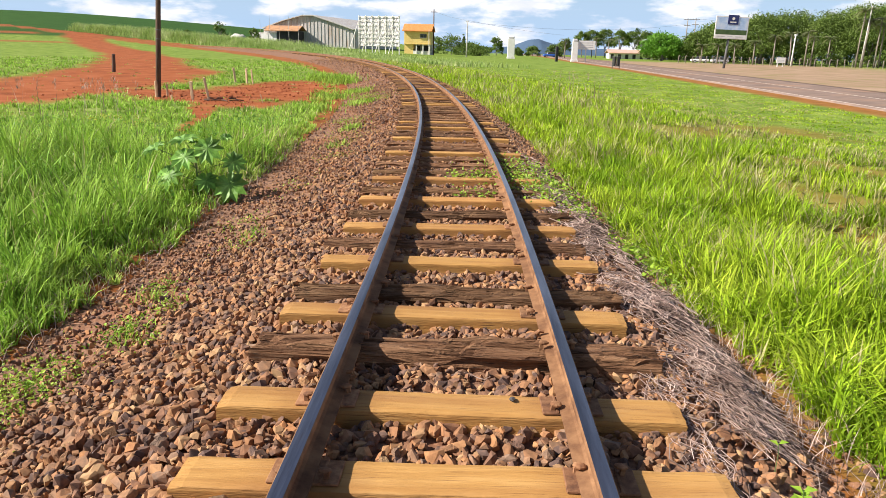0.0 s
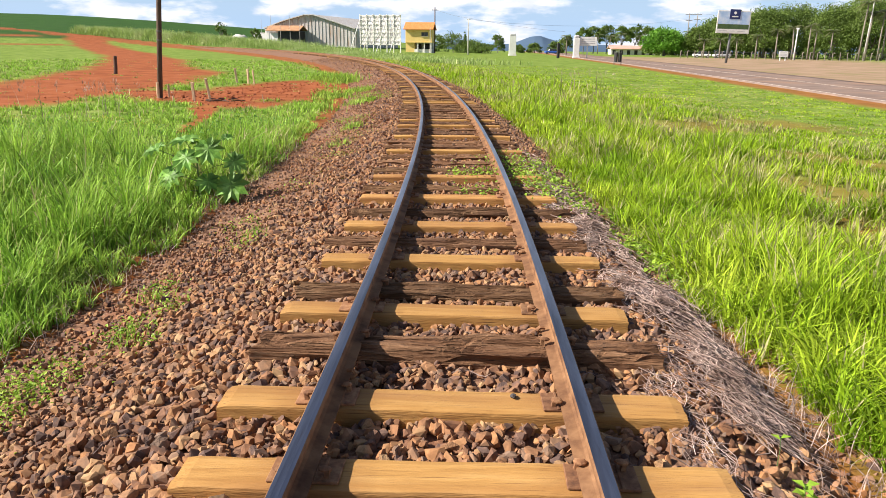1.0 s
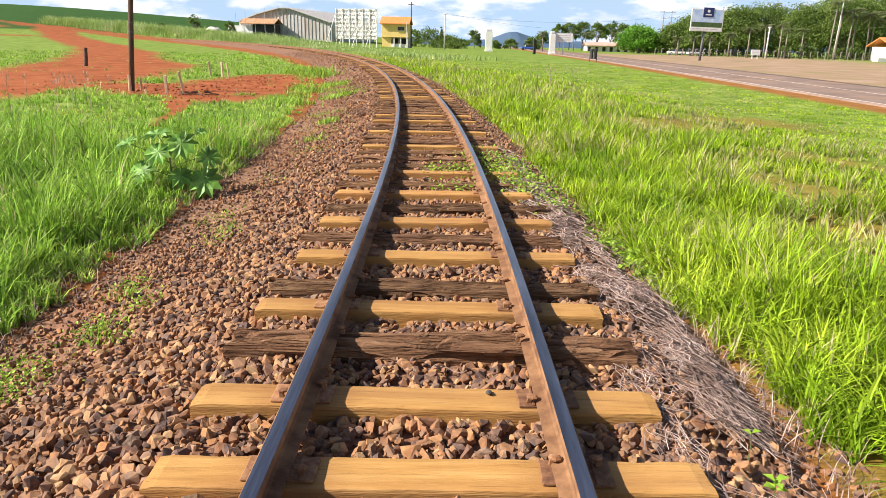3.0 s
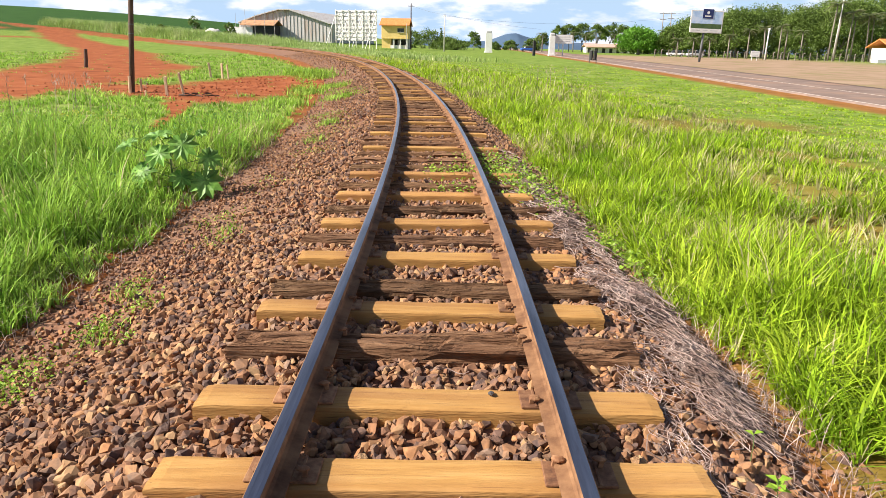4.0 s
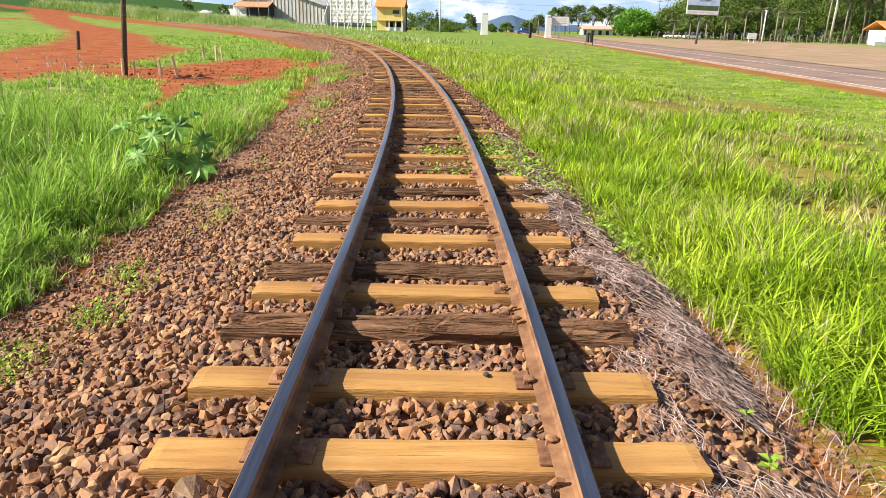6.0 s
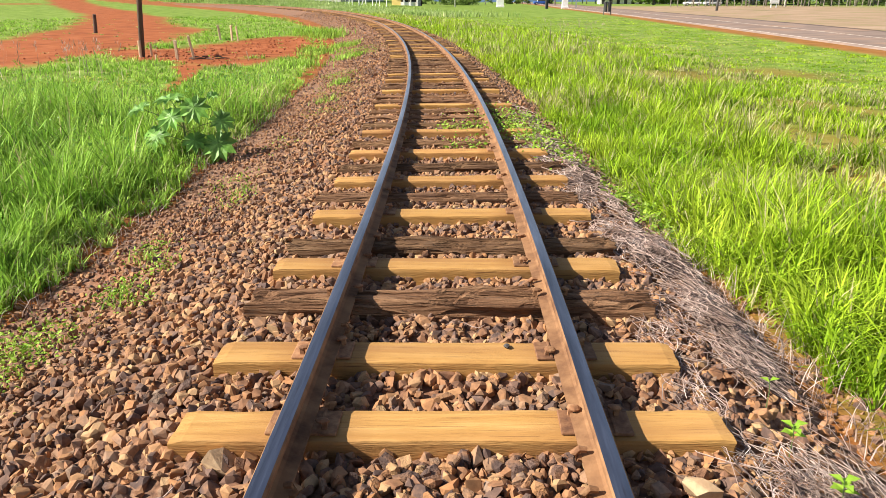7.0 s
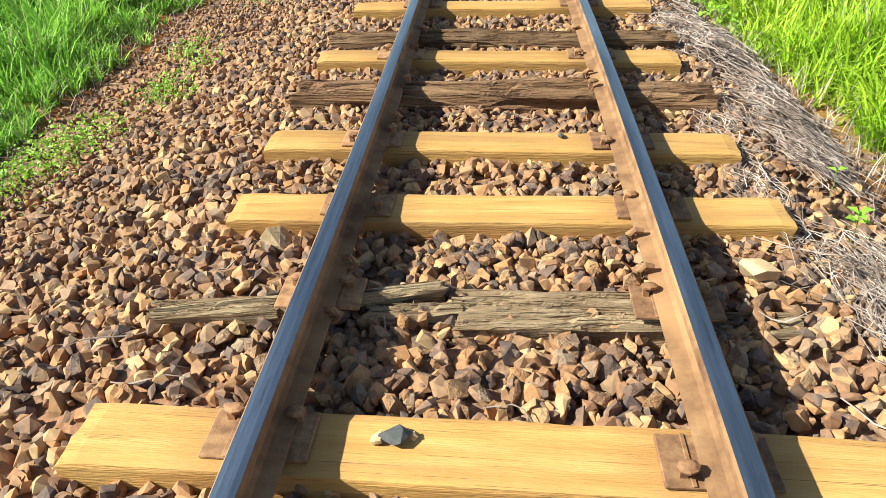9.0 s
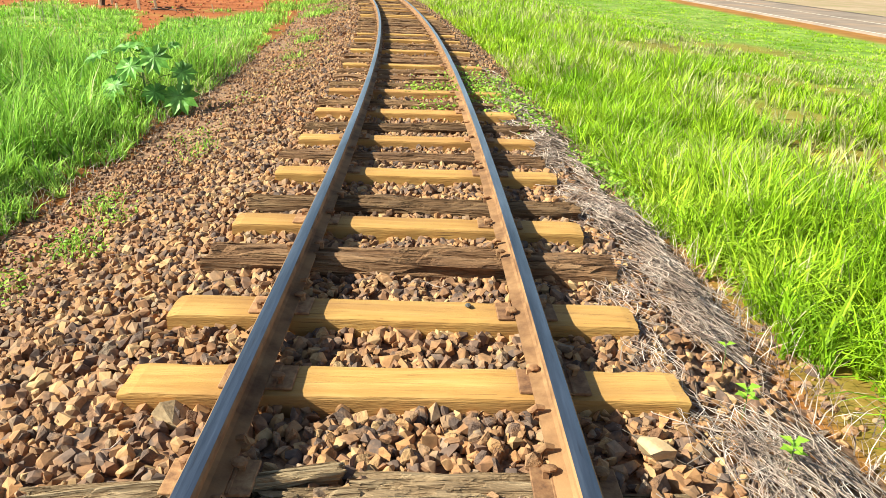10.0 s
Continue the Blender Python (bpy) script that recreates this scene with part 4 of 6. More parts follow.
# dry stubble where the grass meets the straw, and at the toe of the ballast
cs = np.concatenate([g.uniform(0.8, 9, 1500), g.uniform(1.5, 14, 1300)])
cu = np.concatenate([np.interp(cs[:1500], [0, 2.3, 3.2, 4.2, 5.2, 7], [1.8, 1.72, 1.62, 1.52, 1.47, 1.4]) + g.normal(0.02, 0.12, 1500), -2.7 - 0.025 * cs[1500:] + g.normal(0, 0.14, 1300)])
ex, ey = track(cs, cu)
v, f = blades(ex, ey, terrain(ex, ey) - 0.005, g.uniform(0.05, 0.24, 2800), g.uniform(0.003, 0.007, 2800), np.clip(g.normal(0.9, 0.3, 2800), 0.1, 1.3), g, 3)
tagged(new("stubble", array_mesh("stubble", v, f, M_STRAW)), "withered stubble at the edge of the grass", "grass", kind="stuff")

# tall cane belt beyond the bend
s = g.uniform(75, 215, 26000)
u = 2.6 + g.gamma(2.0, 3.0, 26000)
x, y = track(s, u)
ok = u < 22
x, y, s, u = x[ok], y[ok], s[ok], u[ok]
h = (0.7 + 1.9 * ease(s, 90, 150)) * (0.5 + 0.8 * fbm(x, y, 6)) * ease(u, 1.5, 6)
v, f = blades(x, y, terrain(x, y) - 0.1, h, g.uniform(0.06, 0.16, len(x)), np.clip(g.normal(0.4, 0.2, len(x)), 0.05, 1), g, 2)
tagged(new("cane", array_mesh("cane", v, f, M_CANE)), "tall pale green cane grass beyond the bend", "grass", kind="stuff")

# dry straw swept along the sleeper ends: stalks in loose wisps, with stones and soil between
g = np.random.default_rng(31)
s = np.concatenate([g.uniform(0.6, 4.4, 3500), g.uniform(4.4, 10.5, 2000)])
u = np.interp(s, [0.6, 2.3, 4.6, 7, 10.5], [1.38, 1.34, 1.27, 1.08, 1.02]) + np.interp(s, [1, 2.5, 4], [0.17, 0.15, 0.11]) * np.clip(g.normal(size=len(s)), -2.2, 1.5) + 0.05 * np.sin(s * 2.3)
x, y = track(s, u)
ok = g.random(len(s)) < 1.3 * ease(0.6 * vnoise(x + 7, y * 0.5, 0.17) + 0.4 * fbm(x, y, 0.5), 0.4, 0.62) * np.maximum(1 - ease(s, 3.8, 4.8), 0.15 + ease(vnoise(s, s * 0, 0.9), 0.4, 0.7))
s, u, x, y = s[ok], u[ok], x[ok], y[ok]
cnt = len(s)
az = math.pi / 2 + 0.35 * (fbm(x, y, 0.35) - 0.5) * 2 + g.normal(0.12, 0.26, cnt)
az += np.where(g.random(cnt) < 0.12, g.normal(0, 1.0, cnt), 0)
L = g.uniform(0.12, 0.62, cnt)
ww = 0.0021 * np.maximum(1, s / 2.5) ** 0.8 * g.uniform(0.6, 1.35, cnt)
bow = g.normal(0, 0.17, cnt)
lift = g.random(cnt) ** 1.6
pitch = g.normal(0, 0.07, cnt)
rows = []
for t in np.linspace(-0.5, 0.5, 7):
    off = L * t
    bend = bow * L * (4 * t * t - 0.4) * 1.2 + 0.03 * np.sin(9 * t + 40 * lift)
    cx = x + np.cos(az) * off - np.sin(az) * bend
    cy = y + np.sin(az) * off + np.cos(az) * bend
    s2, u2 = along(cx, cy)
    cz = np.maximum(bed(s2, u2), terrain(cx, cy)) + 0.012 + np.maximum((0.025 + 0.06 * np.exp(-((u2 - 1.36) / 0.24) ** 2)) * lift + pitch * off, 0) + 0.01 * np.sin(7 * t + 30 * lift)
    taper = ww * (1 - 0.45 * abs(t + 0.2))
    ring = [np.stack([cx - np.sin(az) * taper * math.cos(q), cy + np.cos(az) * taper * math.cos(q), cz + taper * math.sin(q)], -1) for q in (0.5, 2.6, 4.7)]
    rows.append(np.stack(ring, 1))
v = np.concatenate(rows, 1)
f = np.array([(3 * k + q, 3 * k + (q + 1) % 3, 3 * k + 3 + (q + 1) % 3, 3 * k + 3 + q) for k in range(6) for q in range(3)])
tagged(new("dry_straw", array_mesh("dry_straw", v.reshape(-1, 3), (f[None] + (np.arange(cnt) * 21)[:, None, None]).reshape(-1, 4), M_STRAW)),
       "grey-beige dry grass stalks heaped beside the sleeper ends", "straw", kind="stuff")

# ---- weeds ----


def leaf_shape(length, width, fold=0.15):
    v = np.array([(0, 0, 0), (0.45 * length, -0.5 * width, fold * width), (0.45 * length, 0, 0), (0.45 * length, 0.5 * width, fold * width), (length, 0, -0.1 * length)])
    return v, np.array([(0, 1, 2), (0, 2, 3), (1, 4, 2), (2, 4, 3)])


WEED = [leaf_shape(1.0, 0.7), leaf_shape(1.0, 0.45, 0.3), leaf_shape(0.8, 0.6, -0.1)]
g = np.random.default_rng(41)


TUFTS = ((37.0, -3.5, 0.8, 420, 0.5), (40.0, -4.0, 0.9, 380, 0.45), (29.4, -2.55, 0.5, 260, 0.2), (23.4, -2.3, 0.45, 240, 0.18), (15.6, -2.04, 0.22, 110, 0.15), (12.7, -2.03, 0.2, 90, 0.12), (27.0, -3.5, 0.6, 260, 0.3), (21.5, -3.6, 0.5, 240, 0.3), (4.3, -2.2, 0.09, 46, 0.09), (3.5, -2.05, 0.1, 50, 0.08), (6.1, -1.95, 0.1, 40, 0.1))


def weeds(name, spots, mat, label, per=60, size=(0.012, 0.03), rise=0.1):
    pos, sz = [], []
    for s, u, r, k in spots:
        cnt = int(per * k)
        ds, du = g.normal(0, r, cnt), g.normal(0, r * 0.7, cnt)
        x, y = track(s + ds, u + du)
        across = np.where(u + du < -1.2, -1.2 + (u + du + 1.2) / spread(s + ds), u + du)
        z = np.where((u + du > toe(s)) & (u + du < 1.6), bed(s + ds, across), terrain(x, y)) + rise * g.random(cnt) ** 1.5 + 0.02
        pos.append(np.stack([x, y, z], -1))
        sz.append(g.uniform(*size, cnt) * max(1.0, s / 12) ** 0.7)
    return tagged(scatter(WEED, np.concatenate(pos), np.concatenate(sz), g, mat, name, False), label, "weed", kind="stuff")


weeds("creeper", [(7.6, 1.0, 0.35, 6), (8.4, 0.95, 0.4, 7), (9.2, 0.8, 0.4, 5), (7.0, 1.15, 0.25, 3), (8.2, 0.1, 0.2, 1.5), (8.2, 0.35, 0.15, 1.2), (7.1, 0.05, 0.1, 0.5), (7.1, 0.3, 0.1, 0.5), (6.4, 1.3, 0.2, 2),
                  (5.3, 1.5, 0.15, 2.5), (5.0, 1.62, 0.12, 2.0), (4.6, 1.6, 0.12, 1.2)], M_WEED, "light green creeping weed over ballast and sleeper ends", 70, (0.03, 0.06), 0.12)
weeds("shoulder_weeds", [(3.6, -2.1, 0.1, 2), (4.5, -2.25, 0.12, 1.8), (2.9, -2.35, 0.22, 8), (2.5, -2.45, 0.25, 9), (5.6, -1.9, 0.14, 1.2), (3.3, -1.85, 0.08, 0.9), (6.6, -2.2, 0.2, 1.5), (8.6, -2.0, 0.3, 1.0), (11, -1.9, 0.3, 1.5),
                         (17.5, -2.3, 0.4, 4), (26, -2.3, 0.6, 6), (24, -1.9, 0.5, 3), (14, -2.0, 0.4, 2), (30, -3.0, 0.8, 5), (3.95, -1.95, 0.09, 1.2), (2.1, -2.45, 0.15, 3)], M_WEED, "small pale green weeds sprouting from the ballast shoulder", 80, (0.015, 0.034), 0.07)
weeds("herb_patch", [(9.5, -5.6, 0.9, 12), (11.5, -7.5, 1.2, 14), (8.0, -6.8, 0.9, 9), (12.5, -5.0, 1.0, 8), (14, -9, 1.4, 10), (15.5, -4.2, 0.7, 6), (7.4, -3.6, 0.25, 2)], M_LEAF,
      "broad-leaved green herbs among the grass", 70, (0.03, 0.07), 0.4)
# grass tufts that have taken root on the left slope
tufts = []
for s0, u0, r0, count, tall in TUFTS:
    ds, du = g.normal(0, r0, count), g.normal(0, r0 * 0.6, count)
    x, y = track(s0 + ds, u0 + du)
    across = -1.2 + (u0 + du + 1.2) / spread(s0 + ds)
    z = np.maximum(bed(s0 + ds, across), terrain(x, y)) - 0.01
    tufts.append(blades(x, y, z, tall * g.uniform(0.5, 1.15, count), g.uniform(0.006, 0.012, count) * max(1.0, s0 / 8), np.clip(g.normal(0.6, 0.3, count), 0.1, 1.2), g, 3))
tagged(new("grass_tufts", array_mesh("grass_tufts", *join(tufts), M_GRASS_L)), "green grass tufts rooted in the gravel slope", "grass", kind="stuff")
weeds("yellow_weeds", [(15.8, -7.6, 0.35, 2.5), (16.6, -7.0, 0.25, 1)], M_BLOOM, "yellowish flowering weeds among the grass", 60, (0.025, 0.05), 0.3)
# seedlings in the straw
for s, u, k, sz in ((1.99, 1.31, 2, 0.04), (1.64, 1.25, 7, 0.05), (1.34, 1.28, 7, 0.05)):
    bm = bmesh.new()
    x, y = track(s, u)
    ob = empty("seedling", float(x), float(y), max(float(bed(s, u)), float(terrain(x, y))) + 0.05)
    tube(bm, [(0, 0, -0.09), (0.004, 0, 0.05), (0, 0.004, 0.1)], [0.0025, 0.002, 0.0015], 5)
    part("stem", bm, M_STEM, ob)
    for q in range(k):
        v, f = leaf_shape(sz, sz * 0.75, 0.2)
        lf = new("leaf", array_mesh("leaf", v, f, M_WEED))
        lf.parent = ob
        lf.matrix_basis = pose(0, 0, 0.1 - 0.008 * q, 0, -18, q * 137)
    tagged(ob, "tiny bright green seedling in dry straw", "seedling", "seedlings in the straw")


def castor_plant(x, y, z):
    ob = empty("castor_plant", x, y, z)
    part("stem", tubed([(0, 0, 0), (0.01, 0, 0.25), (0.0, 0.01, 0.45), (0.02, 0, 0.72)], [0.014, 0.012, 0.01, 0.006], 7), M_STEM, ob, "pale green stem", True)
    for i, (ax, ay, az2, bx, r, tip, roll, turn) in enumerate(((-0.5, 0.0, 0.64, 0.5, 0.17, 20, -22, 150), (-0.17, 0.1, 0.74, 0.62, 0.21, 12, -8, 120), (0.18, -0.06, 0.66, 0.6, 0.2, 68, 14, -60), (-0.3, -0.1, 0.33, 0.3, 0.23, 42, -28, -140),
                                                               (-0.1, -0.08, 0.55, 0.5, 0.2, 46, -12, -110), (0.42, -0.04, 0.22, 0.3, 0.23, 58, 16, -50), (0.43, 0.1, 0.48, 0.42, 0.18, 40, 40, 10), (-0.5, -0.1, 0.1, 0.16, 0.15, 30, -30, 170),
                                                               (0.36, 0.08, 0.78, 0.64, 0.09, 25, 10, 20), (0.14, -0.05, 0.26, 0.24, 0.17, 50, 10, -70), (0.02, 0.16, 0.7, 0.62, 0.16, -10, 0, 80))):
        part("petiole", tubed([(0.0, 0, bx * 0.8), (ax * 0.5, ay * 0.5, (az2 + bx * 0.8) / 2 + 0.02), (ax, ay, az2)], [0.006, 0.005, 0.004], 5), M_STEM, ob)
        vs, fs = [], []
        for k in range(9):
            a = radians(-150 + 300 * k / 8)
            ln = 1.12 * r * (0.65 + 0.35 * math.cos(a / 1.9))
            d, c = Vector((math.cos(a), math.sin(a), 0)), Vector((-math.sin(a), math.cos(a), 0))
            w = 0.27 * r
            b0 = len(vs)
            vs += [Vector((0, 0, 0)), d * ln * 0.3 - c * w * 0.5, d * ln * 0.62 - c * w * 0.85 + Vector((0, 0, 0.02)), d * ln + Vector((0, 0, -0.1 * r)), d * ln * 0.62 + c * w * 0.85 + Vector((0, 0, 0.02)), d * ln * 0.3 + c * w * 0.5, d * ln * 0.5 - Vector((0, 0, 0.012))]
            fs += [(b0, b0 + 1, b0 + 6), (b0 + 1, b0 + 2, b0 + 6), (b0 + 2, b0 + 3, b0 + 6), (b0 + 3, b0 + 4, b0 + 6), (b0 + 4, b0 + 5, b0 + 6), (b0 + 5, b0, b0 + 6)]
        lf = new("leaf", array_mesh("leaf", np.array([v[:] for v in vs]), np.array(fs), M_LEAF))
        lf.parent = ob
        lf.matrix_basis = pose(ax, ay, az2, tip, roll, 0) @ pose(0, 0, 0, 0, 0, turn)
    tagged(ob, "young castor plant with large dark green palmate leaves", "plant")


castor_plant(-3.35, 8.05, float(terrain(-3.35, 8.05)) - 0.02)

# dry stalks lying across the ballast
g = np.random.default_rng(71)
for k, (x, y, a, ln) in enumerate(((-0.95, 0.77, -12, 0.2), (0.03, 0.7, -35, 0.13), (-0.36, 1.05, -50, 0.12), (-1.15, 0.95, 40, 0.25), (0.95, 0.75, -20, 0.16), (0.85, 1.15, -5, 0.15), (-0.9, 1.35, 30, 0.12), (0.62, 2.6, 15, 0.12), (-1.4, 2.0, 55, 0.2), (-1.6, 3.1, 35, 0.22), (0.1, 2.62, 20, 0.12), (1.0, 2.72, -8, 0.2))):
    s, u = along(x, y)
    pts = [(ln * t, 0.03 * math.sin(3 * t + k), 0.012 * math.sin(5 * t + k)) for t in (-0.5, -0.25, 0, 0.25, 0.5)]
    ob = link("dry_stalk", tubed(pts, [0.0022, 0.0025, 0.0025, 0.002, 0.0012], 5), M_STRAW)
    ob.matrix_world = pose(x, y, float(bed(s, u)) + 0.04, 0, 0, a)
    tagged(ob, "thin dry stalk lying on the ballast", "stalk", "dry stalks on the ballast")

# pale seed heads standing over the grass
def seed_heads(name, cx, cy, count, spread, hgt, seed):
    gg = np.random.default_rng(seed)
    x, y = cx + gg.normal(0, spread, count), cy + gg.normal(0, spread, count)
    z = terrain(x, y)
    v1 = blades(x, y, z, np.full(count, hgt) * gg.uniform(0.8, 1.1, count), np.full(count, 0.01 * max(1, cy / 12)), np.full(count, 0.25), gg, 3)
    k = 14
    xx = np.repeat(x, k) + gg.normal(0, 0.03, count * k)
    yy = np.repeat(y, k) + gg.normal(0, 0.03, count * k)
    zz = np.repeat(z, k) + hgt * gg.uniform(0.75, 1.08, count * k)
    v2 = blades(xx, yy, zz, np.full(count * k, 0.09), np.full(count * k, 0.012), np.full(count * k, 0.5), gg, 2)
    tagged(new(name, array_mesh(name, *join([v1, v2]), M_STRAW)), "pale feathery seed heads standing above the grass", "grass", kind="stuff")


seed_heads("seed_heads", -9.6, 18.0, 14, 0.6, 0.85, 3)
seed_heads("seed_heads", -12.2, 18.2, 6, 0.4, 0.85, 4)
seed_heads("seed_heads", 4.6, 31.0, 12, 0.8, 1.0, 5)

# ---- posts and poles beside the lane ----


def leaning_post(name, x, y, h, w, mat, lean_x, lean_y, label, group, category="post", round_top=False, z=None):
    z = float(terrain(x, y)) if z is None else z
    r = random.Random(int(x * 100))
    bm = bmesh.new()
    if round_top:
        tube(bm, [(0, 0, -0.3), (0.01, 0, h * 0.4), (-0.01, 0.01, h * 0.8), (0, 0, h)], [w / 2 * 1.1, w / 2, w / 2 * 0.97, w / 2 * 0.9], 10)
    else:
        box(bm, -w / 2, w / 2, -w * 0.4, w * 0.4, -0.3, h, bevel=w * 0.12)
        for v in bm.verts:
            v.co += Vector((0.04 * w * r.uniform(-1, 1), 0.04 * w * r.uniform(-1, 1), (0.25 * w * r.uniform(-1, 1)) if v.co.z > h * 0.9 else 0))
    ob = link(name, bm, mat)
    ob.matrix_world = pose(x, y, z, lean_x, lean_y, r.uniform(-20, 20))
    return tagged(ob, label, category, group)


pole = empty("utility_pole", -11.05, 24.75, float(terrain(-11.05, 24.75)), 0)
pole.matrix_world = pose(-11.05, 24.75, float(terrain(-11.05, 24.75)), 0, 4.6, 0)
part("shaft", tubed([(0, 0, -0.6), (0.0, 0, 2), (0.01, 0, 5), (0, 0.01, 9)], [0.092, 0.086, 0.08, 0.072], 12), M_POLE, pole, "", True)
for zz in (2.25, 1.95):
    part("wire_band", tubed([(0, 0, zz), (0, 0, zz + 0.035)], [0.096, 0.096], 12), M_WIRE, pole, "twisted wire band")
part("brace_stake", tubed([(0.03, -0.16, -0.3), (-0.03, -0.14, 0.55)], [0.06, 0.05], 7), M_STAKE, pole, "split timber stake at the foot")
tagged(pole, "dark weathered wooden utility pole with wire bands", "utility pole")
for x, y, h, w, ly in ((-10.95, 25.3, 0.42, 0.07, 0), (-9.45, 23.75, 0.62, 0.09, -2), (-9.0, 24.05, 0.74, 0.075, -9), (-11.4, 34.3, 0.68, 0.1, -6), (-10.7, 33.8, 0.68, 0.09, -1), (-10.3, 33.4, 0.66, 0.06, -4), (-10.1, 23.6, 0.16, 0.06, 0), (-6.9, 23.2, 0.28, 0.03, -12)):
    leaning_post("stake", x, y, h, w, M_STAKE, 0, ly, "cut pale timber stake in red soil", "stakes in the red soil", "stake")
leaning_post("fence_post", -20.5, 40.7, 1.0, 0.2, M_POLE, 0, 5, "short dark round timber post beside the lane", "", "post", True)
g = np.random.default_rng(51)
for k in range(7):
    x, y = -8.4 + g.normal(0, 0.4), 23.7 + g.normal(0, 0.3)
    a = g.uniform(0, 180)
    bm = tubed([(-0.25, 0, 0.03), (0, 0.02, 0.05), (0.25, 0, 0.03)], [0.02, 0.03, 0.015], 6)
    ob = link("broken_stick", bm, M_POLE)
    ob.matrix_world = pose(x, y, float(terrain(x, y)), 0, 0, a)
    tagged(ob, "broken dark stick lying on red soil", "stick", "sticks on the red soil")
pos = np.stack([g.normal(-9, 2.6, 900), g.normal(28, 5, 900)], -1)
pos = np.concatenate([pos, np.zeros((900, 1))], 1)
pos[:, 2] = terrain(pos[:, 0], pos[:, 1])
pos = pos[soil_mask(pos[:, 0], pos[:, 1]) > 0.5]
tagged(scatter(SHAPES, pos, g.uniform(0.02, 0.07, len(pos)), g, M_SOIL, "soil_clods"), "crumbled red soil clods", "soil", kind="stuff")

# ---- trees ----


def crown_mesh(g, width, depth, low, high, clumps, per, leaf, flat=0.5):
    """Leaves in clumps over an uneven dome, with gaps."""
    a = g.uniform(0, 2 * math.pi, clumps)
    t = g.random(clumps) ** 0.75
    rr = np.sqrt(np.maximum(1 - t ** 2 * (1 - flat * 0.2), 0.02)) * g.uniform(0.55, 1.02, clumps)
    c = np.stack([np.cos(a) * rr * width / 2, np.sin(a) * rr * depth / 2, low + (high - low) * t * g.uniform(0.82, 1.03, clumps)], -1)
    size = g.uniform(0.07, 0.14, clumps) * width
    p = np.repeat(c, per, 0) + g.normal(size=(clumps * per, 3)) * np.repeat(size, per)[:, None] * np.array([0.55, 0.55, 0.32])
    v0, f0 = np.array([(0, 0, 0), (0.5, -0.36, 0.06), (0.5, 0.36, 0.06), (1, 0, -0.08)]), np.array([(0, 1, 2), (2, 1, 3)])
    rot = turn_matrices(len(p), g)
    s = g.uniform(0.6, 1.3, len(p)) * leaf
    v = np.einsum("nij,vj->nvi", rot, v0) * s[:, None, None] + p[:, None]
    return v.reshape(-1, 3), (f0[None] + (np.arange(len(p)) * 4)[:, None, None]).reshape(-1, 3)


def tree(x, y, height, width, low, mat, label, seed, group="", clumps=46, per=60, leaf=0.42, trunk=0.22, depth=None):
    gg = np.random.default_rng(seed)
    z = float(terrain(x, y))
    ob = empty("tree", x, y, z)
    bm = bmesh.new()
    fork = max(low * 0.8, height * 0.22)
    tube(bm, [(0, 0, -0.3), (0.1, 0, fork * 0.5), (0.0, 0.1, fork)], [trunk * 1.3, trunk, trunk * 0.85], 8)
    for k in range(6):
        a = k * 1.05 + gg.uniform(-0.3, 0.3)
        r = width * gg.uniform(0.25, 0.4)
        tube(bm, [(0, 0.1, fork * 0.92), (math.cos(a) * r * 0.45, math.sin(a) * r * 0.45, fork + (height - fork) * 0.35), (math.cos(a) * r, math.sin(a) * r, fork + (height - fork) * gg.uniform(0.55, 0.8))], [trunk * 0.6, trunk * 0.4, trunk * 0.15], 6)
    part("trunk", bm, M_BARK, ob)
    v, f = crown_mesh(gg, width, depth or width * 0.85, low, height, clumps, per, leaf)
    cr2 = new("crown", array_mesh("crown", v, f, mat))
    cr2.parent = ob
    return tagged(ob, label, "tree", group)


DOME = "large spreading tree with dense layered green crown"
for i, (x, y, h, w, lo) in enumerate(((55.5, 188, 7.0, 9, 2.0), (61, 184, 8.8, 11, 2.2), (68.5, 182, 11.0, 15, 2.6), (76, 185, 11.8, 15, 2.8), (84, 180, 11.6, 15, 2.8), (91, 176, 13.2, 17, 3.0), (100, 178, 14.5, 19, 3.0), (110, 182, 15, 20, 3), (96, 192, 14, 18, 2.5), (73, 196, 10.5, 16, 2), (64, 200, 9.5, 14, 2))):
    tree(x, y, h, w, lo, M_CROWN, DOME, 60 + i, "trees behind the yard", clumps=int(110 + w * 8), per=75, leaf=0.37, trunk=0.3)
tree(47, 190, 6.3, 10.6, 1.6, M_CROWN_B, "round bright green shade tree with a dense crown", 90, clumps=150, per=80, leaf=0.42, trunk=0.35)
for i, (x, y, h, w, lo) in enumerate(((33.5, 238, 7.8, 5, 3), (37, 240, 8.4, 6, 3), (41.5, 242, 9.0, 7, 3.5), (46, 240, 8.6, 6, 3.5), (50.5, 242, 9.0, 6.5, 3.5), (55, 245, 8.4, 7, 3), (29, 246, 5.5, 5, 1.5))):
    tree(x, y, h, w, lo, M_CROWN, "slim dark tree in the far grove", 100 + i, "far grove", clumps=45, per=60, leaf=0.4, trunk=0.14)
